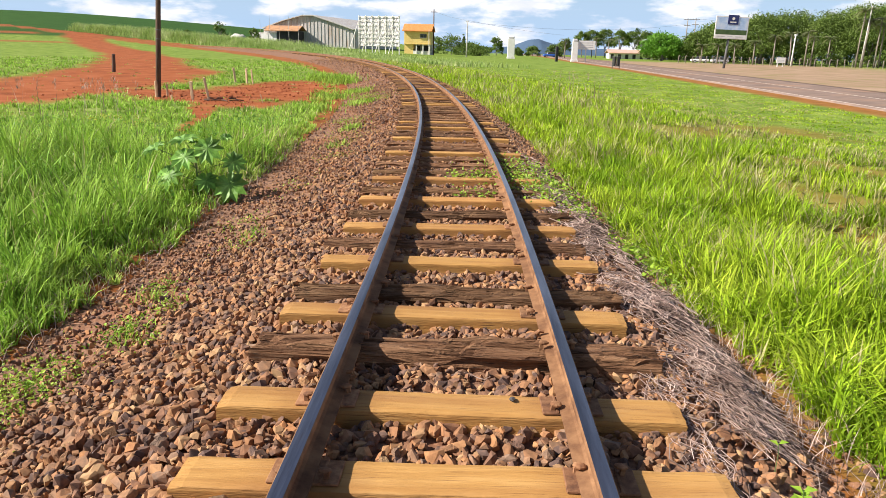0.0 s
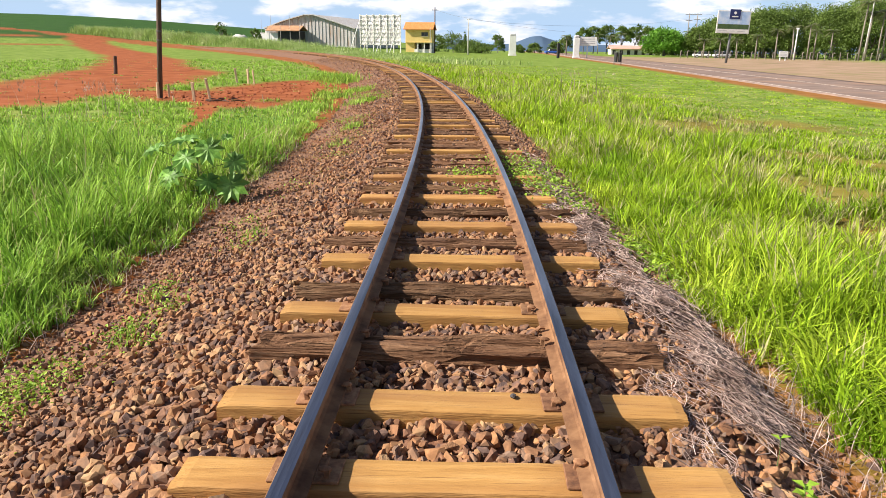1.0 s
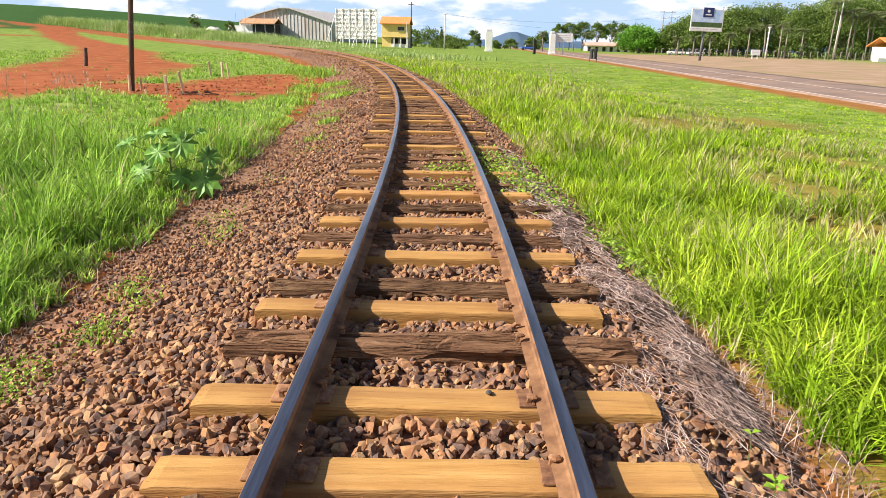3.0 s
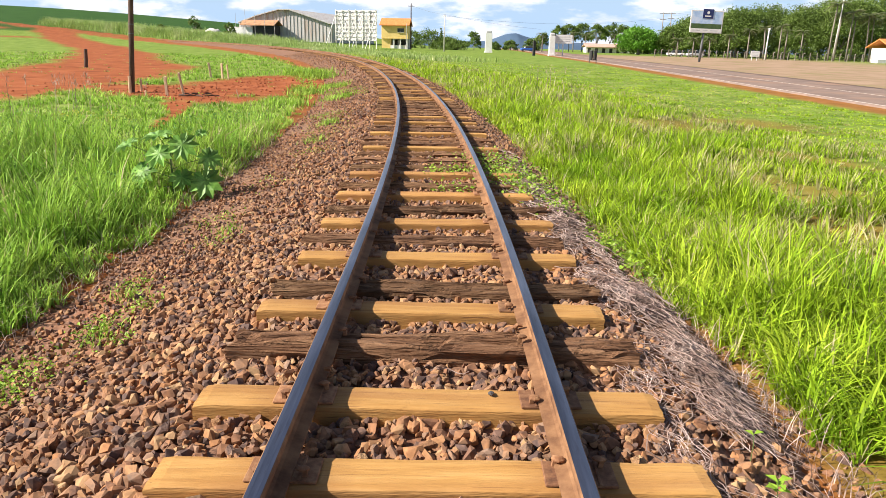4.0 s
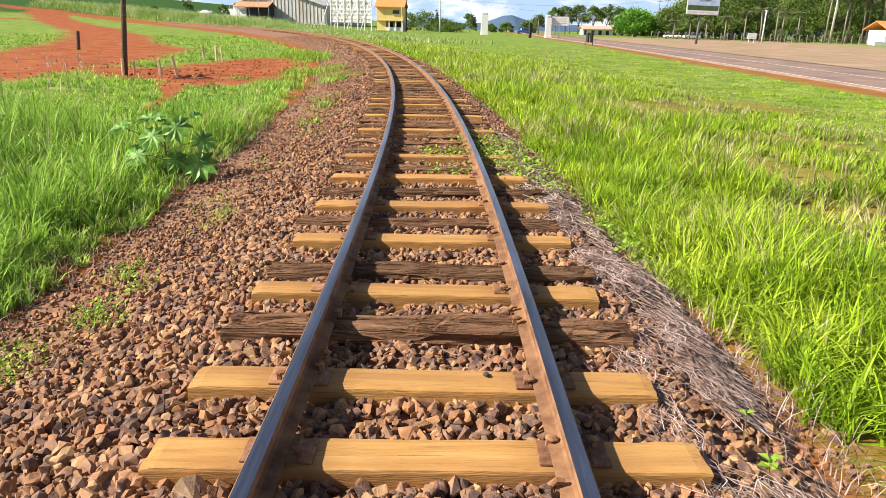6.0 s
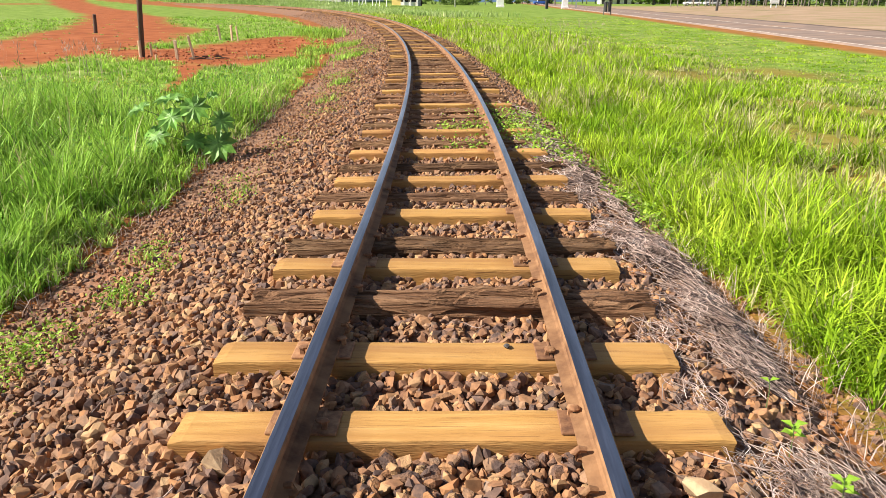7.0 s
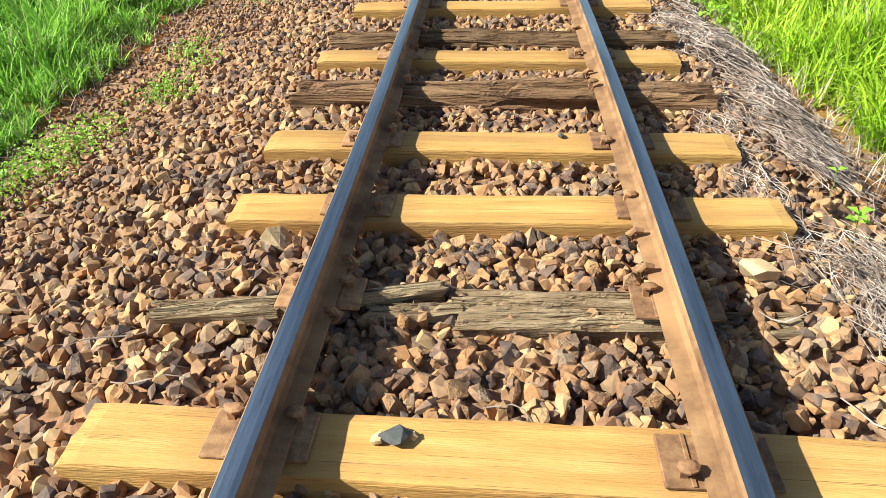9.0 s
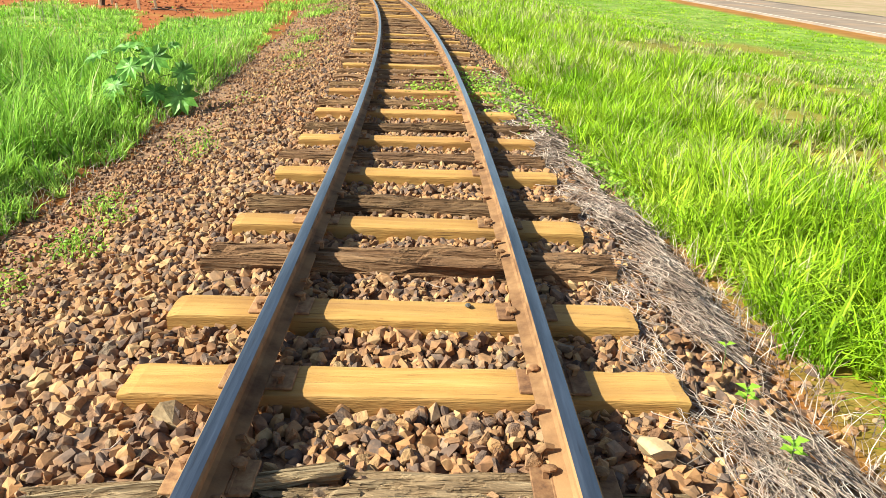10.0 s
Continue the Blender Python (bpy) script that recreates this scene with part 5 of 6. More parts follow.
for i, (x, y, h, w, lo) in enumerate(((-12, 212, 4.8, 8, 0.0), (-6.8, 210, 5.0, 9, 0.0), (-3.0, 216, 3.8, 7, 0.0), (1.2, 202, 2.6, 7, 0.0), (-1.5, 206, 3.0, 7, 0.0), (6.3, 230, 5.6, 4.4, 0.7), (13, 235, 2.4, 4, 0.2), (18, 236, 3, 5, 0.3), (23.5, 226, 3.4, 5, 0.4))):
    tree(x, y, h, w, lo, M_CROWN, "dark bushy tree far behind the field", 120 + i, "far bushes", clumps=45, per=60, leaf=0.36, trunk=0.12)
tree(-3.6, 214, 5.8, 1.2, 0.5, M_CROWN, "narrow dark conifer behind the field", 140, clumps=16, per=40, leaf=0.3, trunk=0.1)
tree(-68, 196, 4.5, 4, 0.6, M_CROWN, "dark shrub on the rise beyond the track", 141, "shrubs on the rise", clumps=20, per=40, leaf=0.35)
tree(-52.5, 175, 3.9, 3, 0.6, M_CROWN, "dark shrub on the rise beyond the track", 142, "shrubs on the rise", clumps=20, per=40, leaf=0.35)
tree(-62, 160, 2.6, 3, 0.3, M_CROWN, "dark shrub on the rise beyond the track", 143, "shrubs on the rise", clumps=20, per=40, leaf=0.35)
for i, (x, y, w) in enumerate(((78, 164, 4), (83, 163, 5), (88, 164, 5), (73, 166, 4), (94, 165, 5))):
    tree(x, y, 2.6, w, 0.1, M_CROWN, "low bushy shrub behind the fence", 150 + i, "shrubs behind the fence", clumps=30, per=40, leaf=0.35, trunk=0.08)


# bushes added behind the crowns so the gaps under them look dark
for i, (x, y, w, h) in enumerate(((50, 196, 9, 3.4), (58, 197, 10, 4.2), (66, 194, 10, 4.5), (74, 192, 11, 4.6), (82, 190, 11, 4.8), (90, 188, 11, 5), (98, 186, 11, 5), (106, 186, 11, 5), (116, 186, 12, 5.5))):
    tree(x, y + 13, h, w, 0.2, M_CROWN, "bush added to fill the shade under the grove crowns", 170 + i, "understorey bushes", clumps=50, per=40, leaf=0.6, trunk=0.1, depth=5)


def palm_mesh(seed):
    gg = random.Random(seed)
    vs, fs = [], []
    for k in range(16):
        a, up = k * 2.4 + gg.uniform(-0.2, 0.2), gg.uniform(-0.5, 1.1)
        ln = gg.uniform(1.5, 2.1)
        for q in range(13):
            t = q / 12
            px, pz = ln * t * math.cos(up * (1 - t)) * 0.9, ln * (math.sin(up) * t - 0.75 * t * t)
            for sd in (-1, 1):
                w = 0.55 * math.sin(math.pi * (0.12 + 0.83 * t))
                b0 = len(vs)
                d, c = Vector((math.cos(a), math.sin(a), 0)), Vector((-math.sin(a), math.cos(a), 0))
                p = d * px + Vector((0, 0, pz))
                vs += [p, p + d * 0.16, p + d * 0.3 + c * sd * w - Vector((0, 0, 0.35 * w))]
                fs.append((b0, b0 + 1, b0 + 2))
    return array_mesh("fronds", np.array([v[:] for v in vs]), np.array(fs), M_PALM)


PALMS = [palm_mesh(k) for k in range(3)]


def palm(x, y, h, seed, tilt=0.0, r=0.14):
    ob = empty("palm_tree", x, y, float(terrain(x, y)), seed * 40)
    top = (tilt * h, 0, h)
    part("trunk", tubed([(0, 0, -0.3), (tilt * h * 0.2, 0, h * 0.5), top], [r * 1.2, r, r * 0.8], 8), M_TRUNK, ob, "pale grey ringed trunk", True)
    fr = new("fronds", PALMS[seed % 3])
    fr.parent = ob
    fr.matrix_basis = pose(*top) @ Matrix.Scale(1.45 if h > 8 else 1.0, 4)
    tagged(ob, "palm with slim pale trunk and drooping fronds", "palm tree", "palms behind the fence")


for i, (x, y, h, tl) in enumerate(((67.2, 162, 6.6, -0.05), (70.0, 161, 7.0, 0), (64.5, 164, 6.0, 0.02), (61.0, 166, 4.8, 0), (57.5, 168, 4.2, 0.02), (54.5, 170, 4.0, 0), (51.5, 172, 3.8, 0), (72.6, 164, 6.0, 0.03), (80.2, 160, 11.5, 0.03),
                                   (82.0, 161, 9.5, 0.04), (84.0, 160, 10.0, 0.05), (86.0, 162, 8.8, 0.03), (88.0, 160, 9.4, 0.05), (90, 162, 9, 0.02), (92.5, 161, 9.6, 0.04), (77, 166, 6.0, 0), (22.6, 190, 4.4, 0.0), (36, 225, 5.4, 0), (39, 222, 5.0, 0.02), (43, 226, 5.6, 0), (48, 224, 5.2, 0))):
    palm(x, y, h, i, tl)

# ---- fence and yard furniture ----


def concrete_post_mesh():
    bm = boxed(-0.07, 0.07, -0.07, 0.07, -0.4, 1.55, bevel=0.015)
    box(bm, -0.06, 0.06, -0.06, 0.3, 1.53, 1.63, bevel=0.015, m=pose(0, 0, 0, 18, 0, 0))
    return as_mesh("fence_post", bm, M_TRUNK)


POST = concrete_post_mesh()
g = np.random.default_rng(61)
for k in range(34):
    t = k / 33
    x, y = 44 + 46 * t, 163 - 10 * t
    ob = new("fence_post", POST)
    ob.matrix_world = pose(x, y, float(terrain(x, y)), g.uniform(-3, 3), g.uniform(-4, 4), g.uniform(-20, 20))
    tagged(ob, "weathered grey-brown fence post along the yard", "fence post", "posts of the yard fence")
for zz in (0.5, 0.95, 1.4):
    bm = tubed([(44 + 46 * t, 162.92 - 10 * t, float(terrain(44 + 46 * t, 163 - 10 * t)) + zz) for t in np.linspace(0, 1, 12)], [0.012] * 12, 4)
    tagged(link("fence_wire", bm, M_WIRE), "thin dark fence wire between concrete posts", "wire", "wires of the yard fence")


def billboard():
    x, y = 40.5, 121.0
    z = float(terrain(x, y))
    ob = empty("billboard", x, y, z, 0)
    part("post", tubed([(-0.35, 0.3, -0.3), (-0.25, 0.3, 4.6)], [0.2, 0.18], 10), M_WIRE, ob, "dark steel post", True)
    pn = part("panel", boxed(-2.75, 2.55, -0.06, 0.08, 4.55, 8.0, bevel=0.02), M_WHITE, ob, "white framed panel")
    part("printed_sky", boxed(-2.6, 2.4, -0.072, -0.064, 5.95, 7.85), M_SKYPRINT, pn, "pale blue printed sky")
    part("printed_field", boxed(-2.6, 2.4, -0.072, -0.064, 5.2, 5.946), M_FIELDPRINT, pn, "dark green printed field")
    part("caption_strip", boxed(-2.6, 2.4, -0.072, -0.064, 4.68, 5.196), M_WHITE, pn)
    for a, b2 in ((-2.4, -1.0), (-0.6, 0.2), (0.6, 1.9)):
        part("caption_bar", boxed(a, b2, -0.077, -0.0725, 4.85, 4.98), M_GREY, pn)
    sq = part("logo_plate", boxed(-0.85, 0.85, -0.12, -0.076, 6.75, 8.2, bevel=0.01), M_NAVY, pn, "navy blue square plate")
    part("logo_ring", tubed([(0, -0.13, 7.65), (0, -0.122, 7.65)], [0.22, 0.22], 14), M_WHITE, sq)
    part("logo_bar", boxed(-0.5, 0.5, -0.128, -0.1205, 7.02, 7.2), M_WHITE, sq)
    for sx in (-1.2, 1.0):
        part("back_brace", boxed(sx - 0.06, sx + 0.06, 0.085, 0.25, 4.6, 7.8), M_WIRE, ob)
    ob.matrix_world = pose(x, y, z, 0, 1.2, 4)
    tagged(ob, "roadside billboard with pale landscape print on one dark post", "billboard")


billboard()


def board_sign(x, y, w, z0, z1, post_x, label, bars):
    z = float(terrain(x, y))
    ob = empty("sign", x, y, z)
    pn = part("panel", boxed(-w / 2, w / 2, -0.05, 0.05, z0, z1, bevel=0.015), M_WHITE, ob)
    for zb in bars:
        part("text_bar", boxed(-w * 0.4, w * 0.38, -0.056, -0.0505, zb, zb + (z1 - z0) * 0.1), M_GREY, pn)
    for px in post_x:
        part("post", boxed(px - 0.09, px + 0.09, 0.06, 0.22, -0.4, z1 - 0.1, bevel=0.02), M_WHITE, ob)
    tagged(ob, label, "sign")


board_sign(59.8, 148, 1.7, 0.75, 1.8, (-0.5, 0.5), "low white two-legged sign by the yard", (1.5, 1.2, 0.95))
board_sign(21.6, 146.3, 3.3, 2.35, 4.0, (-0.1,), "white roadside sign board on one white post", (3.5, 3.1, 2.7))


def gate_pillar(x, y, h, w):
    z = float(terrain(x, y))
    ob = empty("gate_pillar", x, y, z)
    part("shaft", boxed(-w / 2, w / 2, -w / 2, w / 2, -0.3, h - 0.55, bevel=0.04), M_WHITE, ob)
    part("plinth", boxed(-w / 2 - 0.1, w / 2 + 0.1, -w / 2 - 0.1, w / 2 + 0.1, -0.3, 0.35, bevel=0.03), M_WHITE, ob)
    part("cap", boxed(-w / 2 + 0.1, w / 2 - 0.1, -w / 2 + 0.1, w / 2 - 0.1, h - 0.546, h, bevel=0.12), M_GREY, ob, "grey rounded emblem cap")
    tagged(ob, "tall white masonry gate pillar with grey cap", "pillar", "gate pillars")


gate_pillar(7.7, 163, 4.7, 1.5)
gate_pillar(19.3, 146, 4.3, 1.1)


def bin_stand():
    x, y = 17.1, 90.5
    ob = empty("litter_bin_stand", x, y, float(terrain(x, y)))
    for k in (-0.2, 0.2):
        bn2 = bmesh.new()
        tube(bn2, [(k, 0, 0.35), (k, 0, 1.45)], [0.17, 0.19], 10)
        p = part("bin", bn2, M_DARK, ob, "dark grey drum bin")
        part("rim", tubed([(k, 0, 1.455), (k, 0, 1.5)], [0.2, 0.2], 10), M_WIRE, p)
    for k in (-0.42, 0.42):
        part("post", boxed(k - 0.04, k + 0.04, 0.0, 0.08, -0.3, 1.62), M_WIRE, ob)
    tagged(ob, "pair of dark litter bins on posts beside the road", "litter bin")


bin_stand()
leaning_post("dark_post", 15.2, 140, 2.7, 0.5, M_DARK, 0, 0, "dark narrow roadside totem post", "", "post")


def parked_car(x, y, turn, mat, label):
    ob = empty("parked_car", x, y, float(terrain(x, y)), turn)
    bm = boxed(-2.0, 2.0, -0.8, 0.8, 0.3, 0.85, bevel=0.12)
    part("body", bm, mat, ob)
    cb = boxed(-1.1, 1.3, -0.7, 0.7, 0.84, 1.45, bevel=0.1)
    for v in cb.verts:
        if v.co.z > 1.2:
            v.co.x *= 0.75
    part("cabin", cb, M_GLASS, ob, "dark glazed cabin")
    for wx in (-1.25, 1.25):
        for wy in (-0.78, 0.78):
            w = part("wheel", tubed([(wx, wy - 0.09, 0.32), (wx, wy + 0.09, 0.32)], [0.32, 0.32], 12), M_DARK, ob)
            part("rim", tubed([(wx, wy - 0.1, 0.32), (wx, wy + 0.1, 0.32)], [0.18, 0.18], 10), M_GREY, w)
    tagged(ob, label, "car")


parked_car(20.6, 206, 8, M_BLUE, "blue car parked far along the road")
parked_car(57, 176, 5, M_GREY, "silver car parked beside the low building")
parked_car(53, 178, -4, M_WHITE, "white car parked beside the low building")

# ---- buildings ----


def slab_roof(x0, x1, y0, y1, z_eave, z_ridge, thick=0.18, over=0.4):
    """A gable roof whose ridge runs along x."""
    bm = bmesh.new()
    ym = (y0 + y1) / 2
    sect = [(y0 - over, z_eave), (ym, z_ridge), (y1 + over, z_eave), (y1 + over, z_eave + thick), (ym, z_ridge + thick), (y0 - over, z_eave + thick)]
    a = [bm.verts.new((x0 - over, y, z)) for y, z in sect]
    b2 = [bm.verts.new((x1 + over, y, z)) for y, z in sect]
    for k in range(6):
        q = (k + 1) % 6
        bm.faces.new((a[k], b2[k], b2[q], a[q]))
    for r in (a, b2):
        bm.faces.new((r[0], r[1], r[4], r[5]))
        bm.faces.new((r[1], r[2], r[3], r[4]))
    bmesh.ops.recalc_face_normals(bm, faces=bm.faces)
    return bm


def window(ob, x0, x1, z0, z1, y, mull=1):
    w = part("window", boxed(x0, x1, y - 0.06, y + 0.05, z0, z1), M_GLASS, ob, "dark window")
    for a in np.linspace(x0, x1, mull + 2):
        part("frame", boxed(a - 0.04, a + 0.04, y - 0.11, y - 0.064, z0, z1), M_WIRE, w)
    part("sill", boxed(x0 - 0.1, x1 + 0.1, y - 0.2, y - 0.062, z0 - 0.08, z0 - 0.004), M_CONC, w)


def yellow_house():
    x, y = -13.2, 171.0
    ob = empty("house", x, y, float(terrain(x, y)), -3)
    part("wall", boxed(-3.0, 3.0, -2.0, 4.0, 2.3, 5.0, bevel=0.02), M_YELLOW, ob, "yellow upper storey wall")
    part("wall", boxed(-3.0, -1.0, -1.6, 4.0, -0.4, 2.296), M_YELLOW, ob)
    part("back_wall", boxed(-0.996, 3.0, 1.2, 4.0, -0.4, 2.296), M_CONC, ob, "shaded recessed ground floor")
    part("floor_slab", boxed(-3.05, 3.05, -2.05, 4.05, 2.15, 2.36), M_YELLOW, ob)
    for cx in (-0.2, 1.3, 2.8):
        part("column", boxed(cx - 0.12, cx + 0.12, -1.9, -1.66, -0.4, 2.146), M_WHITE, ob, "white painted column")
    part("low_wall", boxed(-0.99, 3.0, -1.62, -1.48, -0.4, 0.75), M_WHITE, ob, "white low wall")
    part("door", boxed(-0.6, 0.3, 1.12, 1.196, -0.3, 1.9), M_DARK, ob)
    part("door", boxed(1.0, 2.2, 1.12, 1.196, -0.3, 1.9), M_DARK, ob)
    window(ob, 0.7, 2.1, 3.6, 4.4, -2.0)
    part("roof", slab_roof(-3.0, 3.0, -2.2, 4.2, 4.95, 6.5), M_ROOF, ob, "orange clay tile roof")
    tagged(ob, "two-storey yellow house with an orange tile roof", "house")


yellow_house()


def hoarding():
    """The back of a large hoarding: panels on a lattice of posts, rails and raking struts."""
    x, y = -19.5, 150.0
    ob = empty("hoarding", x, y, float(terrain(x, y)), -20)
    for i in range(4):
        for j in range(3):
            part("panel", boxed(-4.5 + 2.25 * i + 0.03, -2.25 + 2.25 * i - 0.03, 0.0, 0.06, 1.4 + 1.95 * j, 3.32 + 1.95 * j, bevel=0.01), M_BOARD, ob)
    for i in range(7):
        px = -4.55 + 9.1 * i / 6
        part("post", boxed(px - 0.07, px + 0.07, -0.2, -0.02, -0.4, 7.35), M_WHITE, ob, "white steel post")
    for j in range(8):
        zz = 1.5 + 0.8 * j
        part("rail", boxed(-4.6, 4.6, -0.29, -0.204, zz, zz + 0.09), M_WHITE, ob)
    for i in range(4):
        px = -4.5 + 3.0 * i
        part("strut", tubed([(px, -0.32, 6.2), (px - 0.9, -3.4, -0.4)], [0.08, 0.08], 6), M_WHITE, ob, "raking white strut")
    for i in range(6):
        px = -4.5 + 1.5 * i
        for j in range(3):
            part("brace", tubed([(px, -0.33, 1.5 + 1.9 * j), (px + 1.5, -0.33, 3.4 + 1.9 * j)], [0.04, 0.04], 5), M_WIRE if (i * 2 + j) % 4 == 0 else M_WHITE, ob)
    tagged(ob, "back of a large white hoarding on raking struts", "hoarding")


hoarding()


def shed():
    x, y = -41.0, 200.0
    z = float(terrain(x, y))
    ob = empty("shed", x, y, z, -11)
    half, depth = 12.5, 26.0
    prof = [(-half, 4.0), (-half * 0.55, 5.9), (-half * 0.1, 7.3), (half * 0.12, 7.3), (half * 0.5, 5.9), (half, 4.0)]
    bm = bmesh.new()
    lo = [bm.verts.new((px, yy, -0.5)) for yy in (-10, depth) for px in (-half, half)]
    f0 = [bm.verts.new((px, -10, pz)) for px, pz in prof]
    f1 = [bm.verts.new((px, depth, pz)) for px, pz in prof]
    bm.faces.new([lo[0], lo[1]] + f0[::-1])
    bm.faces.new([lo[3], lo[2]] + f1)
    bm.faces.new((lo[0], f0[0], f1[0], lo[2]))
    bm.faces.new((lo[1], lo[3], f1[-1], f0[-1]))
    for k in range(5):
        bm.faces.new((f0[k], f0[k + 1], f1[k + 1], f1[k]))
    bmesh.ops.recalc_face_normals(bm, faces=bm.faces)
    part("wall", bm, M_TIN, ob, "grey weathered corrugated cladding")
    for k, ((px0, pz0), (px1, pz1)) in enumerate(zip(prof, prof[1:])):
        bm = bmesh.new()
        vs = [bm.verts.new((px, yy, pz + dz)) for dz in (0.03, 0.25) for px, pz, yy in ((px0, pz0, -10.8), (px1, pz1, -10.8), (px1, pz1, depth + 0.5), (px0, pz0, depth + 0.5))]
        for q in ((0, 1, 2, 3), (7, 6, 5, 4), (0, 4, 5, 1), (1, 5, 6, 2), (2, 6, 7, 3), (3, 7, 4, 0)):
            bm.faces.new([vs[a] for a in q])
        bmesh.ops.recalc_face_normals(bm, faces=bm.faces)
        part("roof_sheet", bm, M_TIN, ob, "grey and rusty roof sheet")
    for k in range(26):
        px = -half + 0.5 + k * (2 * half - 1) / 25
        hz = float(np.interp(px, [p[0] for p in prof], [p[1] for p in prof]))
        part("cladding_rib", boxed(px - 0.07, px + 0.07, -10.12, -10.004, 0, hz - 0.1), M_TIN, ob)
    part("annex", boxed(-half - 1.2, -half + 5.5, -14, -10.2, -0.5, 3.0), M_WHITE, ob, "white annex wall")
    part("annex_roof", slab_roof(-half + 3, -1, -14.5, -10.2, 3.4, 4.6), M_ROOF3, ob, "weathered orange tile porch roof")
    # solid dark block: the porch's shade is put into its colour
    part("porch_shade_block", boxed(-half + 5.6, -1.2, -13.8, -10.2, -0.5, 3.36), M_DARK, ob, "near-black block painted as the shade inside the porch")
    for k in range(5):
        part("mast", tubed([(-half + 1.5 + 2.6 * k, -14.8, -0.3), (-half + 1.5 + 2.6 * k, -14.8, 6.2 + (k % 2))], [0.06, 0.04], 6), M_CONC, ob, "thin pale mast")
    tagged(ob, "large grey metal shed with rusty curved roof and porch", "shed")


shed()


def low_building(x0, x1, y, label):
    ob = empty("low_building", (x0 + x1) / 2, y, float(terrain((x0 + x1) / 2, y)))
    h = (x1 - x0) / 2
    part("wall", boxed(-h, h, 0.5, 5, -0.4, 1.5), M_WHITE, ob)
    part("roof", slab_roof(-h, h, 0, 5.5, 1.5, 2.4), M_ROOF2, ob, "faded pinkish tile roof")
    for k in range(int(h)):
        px = -h + 0.9 + k * 2 * h / int(h)
        part("door", boxed(px - 0.45, px + 0.45, 0.44, 0.496, -0.3, 1.25), M_DARK, ob)
    tagged(ob, label, "building", "low buildings at the yard")


low_building(38.5, 51, 216, "long low white building with faded tile roof")
low_building(52.5, 66, 214, "long low white building with faded tile roof and dark doors")


def kiosk():
    x, y = 90.5, 152.0
    ob = empty("kiosk", x, y, float(terrain(x, y)), 8)
    part("wall", boxed(-4, 4, -2, 3, -0.4, 2.9, bevel=0.02), M_WHITE, ob)
    part("base_wall", boxed(-6.5, 4.2, -2.6, -2.1, -0.4, 0.75), M_WHITE, ob)
    window(ob, -2.6, 2.6, 1.0, 2.3, -2.0, 3)
    part("roof", slab_roof(-4.2, 4.2, -2.8, 3.8, 2.9, 4.6), M_ROOF, ob, "bright orange tile roof")
    tagged(ob, "small white kiosk with a bright orange tile roof", "kiosk")


kiosk()

# pale rounded mound added for a whitish shape of unknown kind
def pale_heap():
    bm = bmesh.new()
    bmesh.ops.create_icosphere(bm, subdivisions=3, radius=1.0)
    for v in bm.verts:
        q = 1 + 0.18 * noise.noise(v.co * 2.0) + 0.08 * noise.noise(v.co * 6.0)
        v.co = Vector((v.co.x * 2.6 * q, v.co.y * 2.0 * q, max(v.co.z, -0.2) * 2.3 * q))
    ob = link("sand_heap", bm, M_CONC, smooth=True)
    ob.matrix_world = pose(-55.5, 172, float(terrain(-55.5, 172)))
    tagged(ob, "pale grey rounded heap beyond the cane", "heap")


pale_heap()

# ---- power poles and cables ----


def power_pole(x, y, h, arms, mat, label, lean=0.0):
    ob = empty("power_pole", x, y, float(terrain(x, y)))
    ob.matrix_world = pose(x, y, float(terrain(x, y)), 0, lean, 0)
    part("shaft", tubed([(0, 0, -0.5), (0, 0, h)], [0.17, 0.11], 8), mat, ob, "", True)
    for zz, half in arms:
        arm = part("crossarm", boxed(-half, half, -0.06, 0.06, zz - 0.07, zz + 0.07), mat, ob)
        for px in (-half * 0.9, -half * 0.4, half * 0.4, half * 0.9):
            part("insulator", tubed([(px, 0, zz + 0.07), (px, 0, zz + 0.25)], [0.05, 0.04], 6), M_WHITE, arm)
    return tagged(ob, label, "power pole", "power poles")


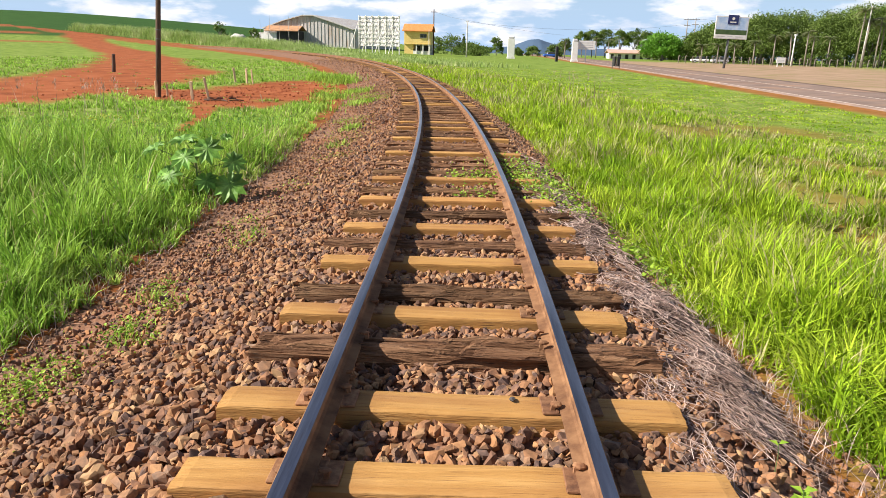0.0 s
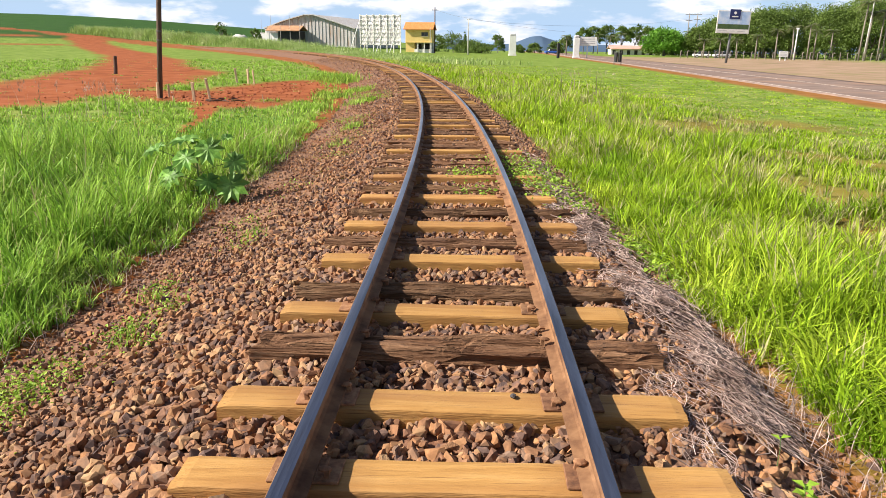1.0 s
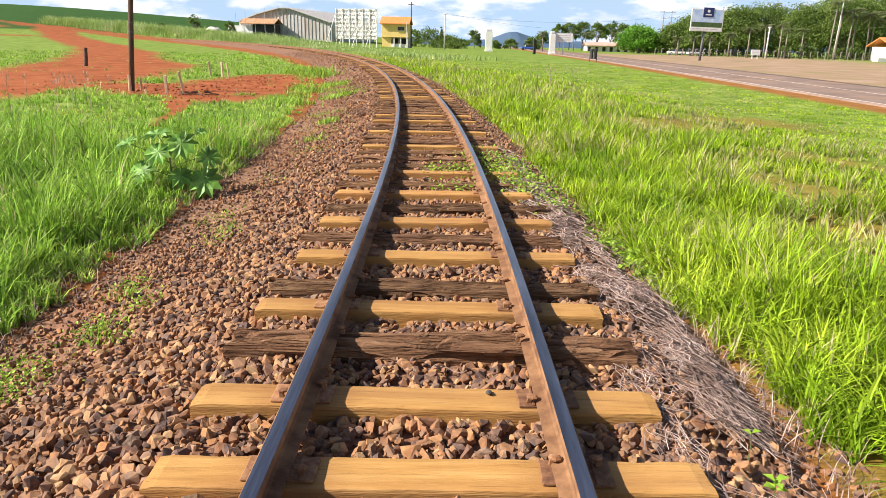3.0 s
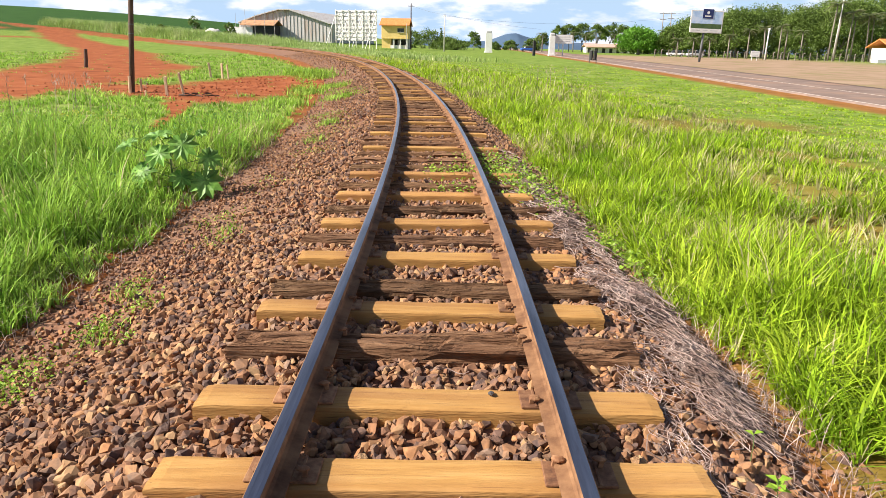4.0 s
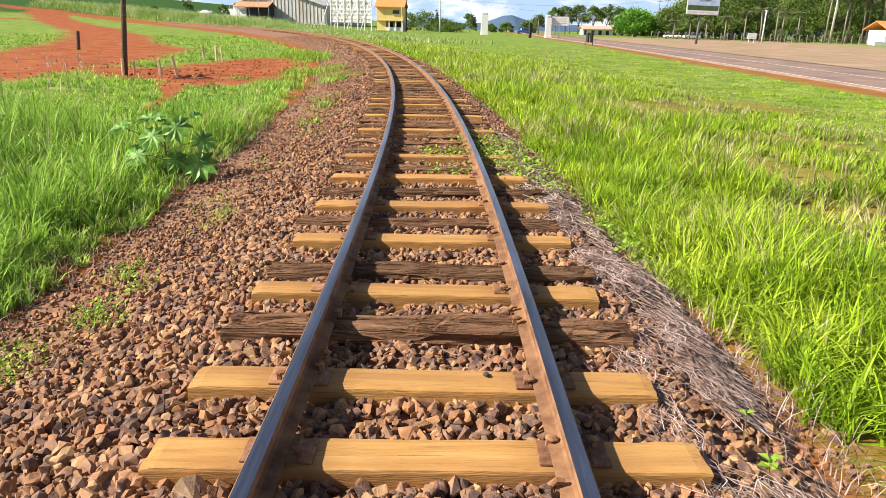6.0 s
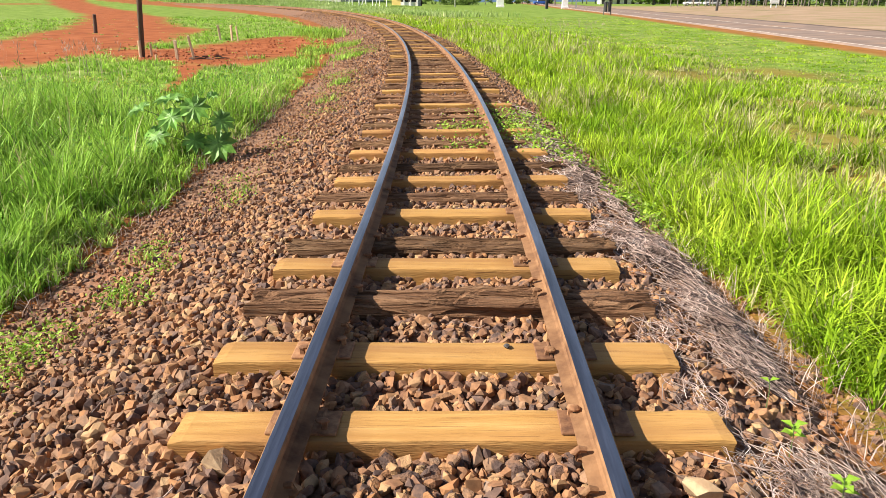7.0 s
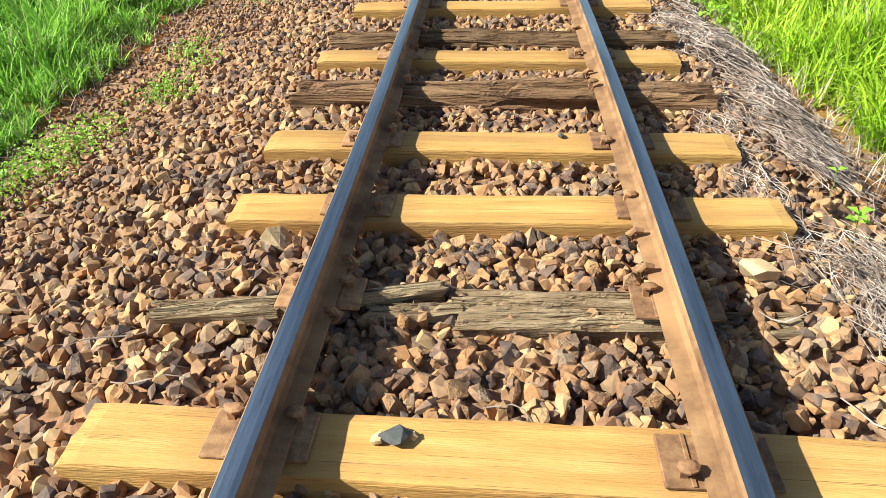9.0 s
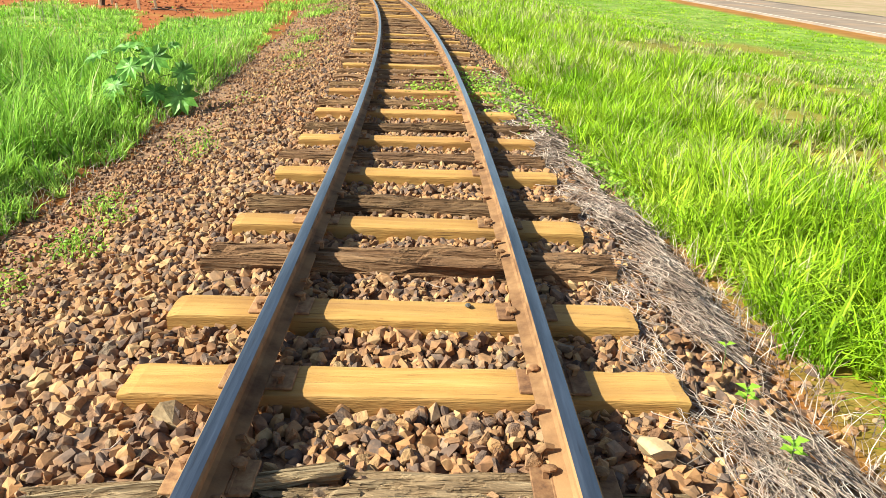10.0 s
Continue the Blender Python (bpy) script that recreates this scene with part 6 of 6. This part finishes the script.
power_pole(57.7, 209, 11.2, ((10.9, 1.1), (9.3, 0.9)), M_TRUNK, "tall concrete power pole with two crossarms", 0.5)
power_pole(59.9, 209, 11.2, ((10.9, 1.1), (9.6, 0.9)), M_TRUNK, "tall concrete power pole with two crossarms", 0.5)
power_pole(-9.9, 174, 10.2, ((9.6, 0.7),), M_POLE, "dark slender power pole beside the yellow house")
power_pole(-2.0, 165, 7.6, ((7.5, 0.3),), M_CONC, "thin pale power pole at the field edge")
power_pole(80.7, 159, 12.4, (), M_CONC, "tall bare concrete pole beside the palms", 2.0)
power_pole(66.0, 158, 6.4, ((6.2, 0.3),), M_WHITE, "white lamp pole behind the fence", 1.0)
leaning_post("thin_pole", -10.6, 168, 5.6, 0.12, M_CONC, 0, 0, "thin pale pole beside the house", "", "pole")


def cable(a, b2, sag):
    a, b2 = Vector(a), Vector(b2)
    pts = [a.lerp(b2, t) - Vector((0, 0, sag * 4 * t * (1 - t))) for t in np.linspace(0, 1, 13)]
    tagged(link("cable", tubed(pts, [0.022] * 13, 4), M_WIRE), "thin sagging overhead cable", "cable", "overhead cables")


cable((-9.9, 174, 9.8), (-2.0, 165, 7.6), 0.3)
cable((-2.0, 165, 7.6), (19.2, 165, 4.9), 0.3)
cable((-2.0, 165, 7.3), (57.7, 209, 9.4), 1.6)
cable((59.9, 209, 10.9), (140, 240, 11.0), 1.2)

# ---- distance ----


def ridge(name, x0, x1, y, peaks, base, label):
    nn, mm = 60, 8
    xs = np.linspace(x0, x1, nn)
    top = np.interp(xs, [p[0] for p in peaks], [p[1] for p in peaks])
    top = top + 2.0 * (vnoise(xs, xs * 0, 25) - 0.5)
    v = []
    for j in range(mm):
        t = j / (mm - 1)
        v.append(np.stack([xs, np.full(nn, y + 500 * t), base + (top - base) * math.sin(math.pi / 2 * min(1, t * 1.6))], -1))
    v = np.concatenate(v)
    k = np.arange(nn * mm).reshape(mm, nn)
    f = np.stack([k[:-1, :-1], k[:-1, 1:], k[1:, 1:], k[1:, :-1]], -1).reshape(-1, 4)
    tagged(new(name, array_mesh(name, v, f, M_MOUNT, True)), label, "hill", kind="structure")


# both far hills carry their haze as painted blue, no air is modelled
ridge("backdrop_hill", 60, 420, 2400, [(60, 12), (130, 14), (165, 27), (200, 40), (225, 43), (255, 34), (300, 20), (360, 14), (420, 11)], -120, "hill on the horizon with blue haze painted into its colour")
ridge("backdrop_ridge", -400, 2600, 3000, [(-400, 12), (-50, 14), (300, 17), (900, 14), (2600, 14)], -140, "low ridge on the horizon with blue haze painted into its colour")
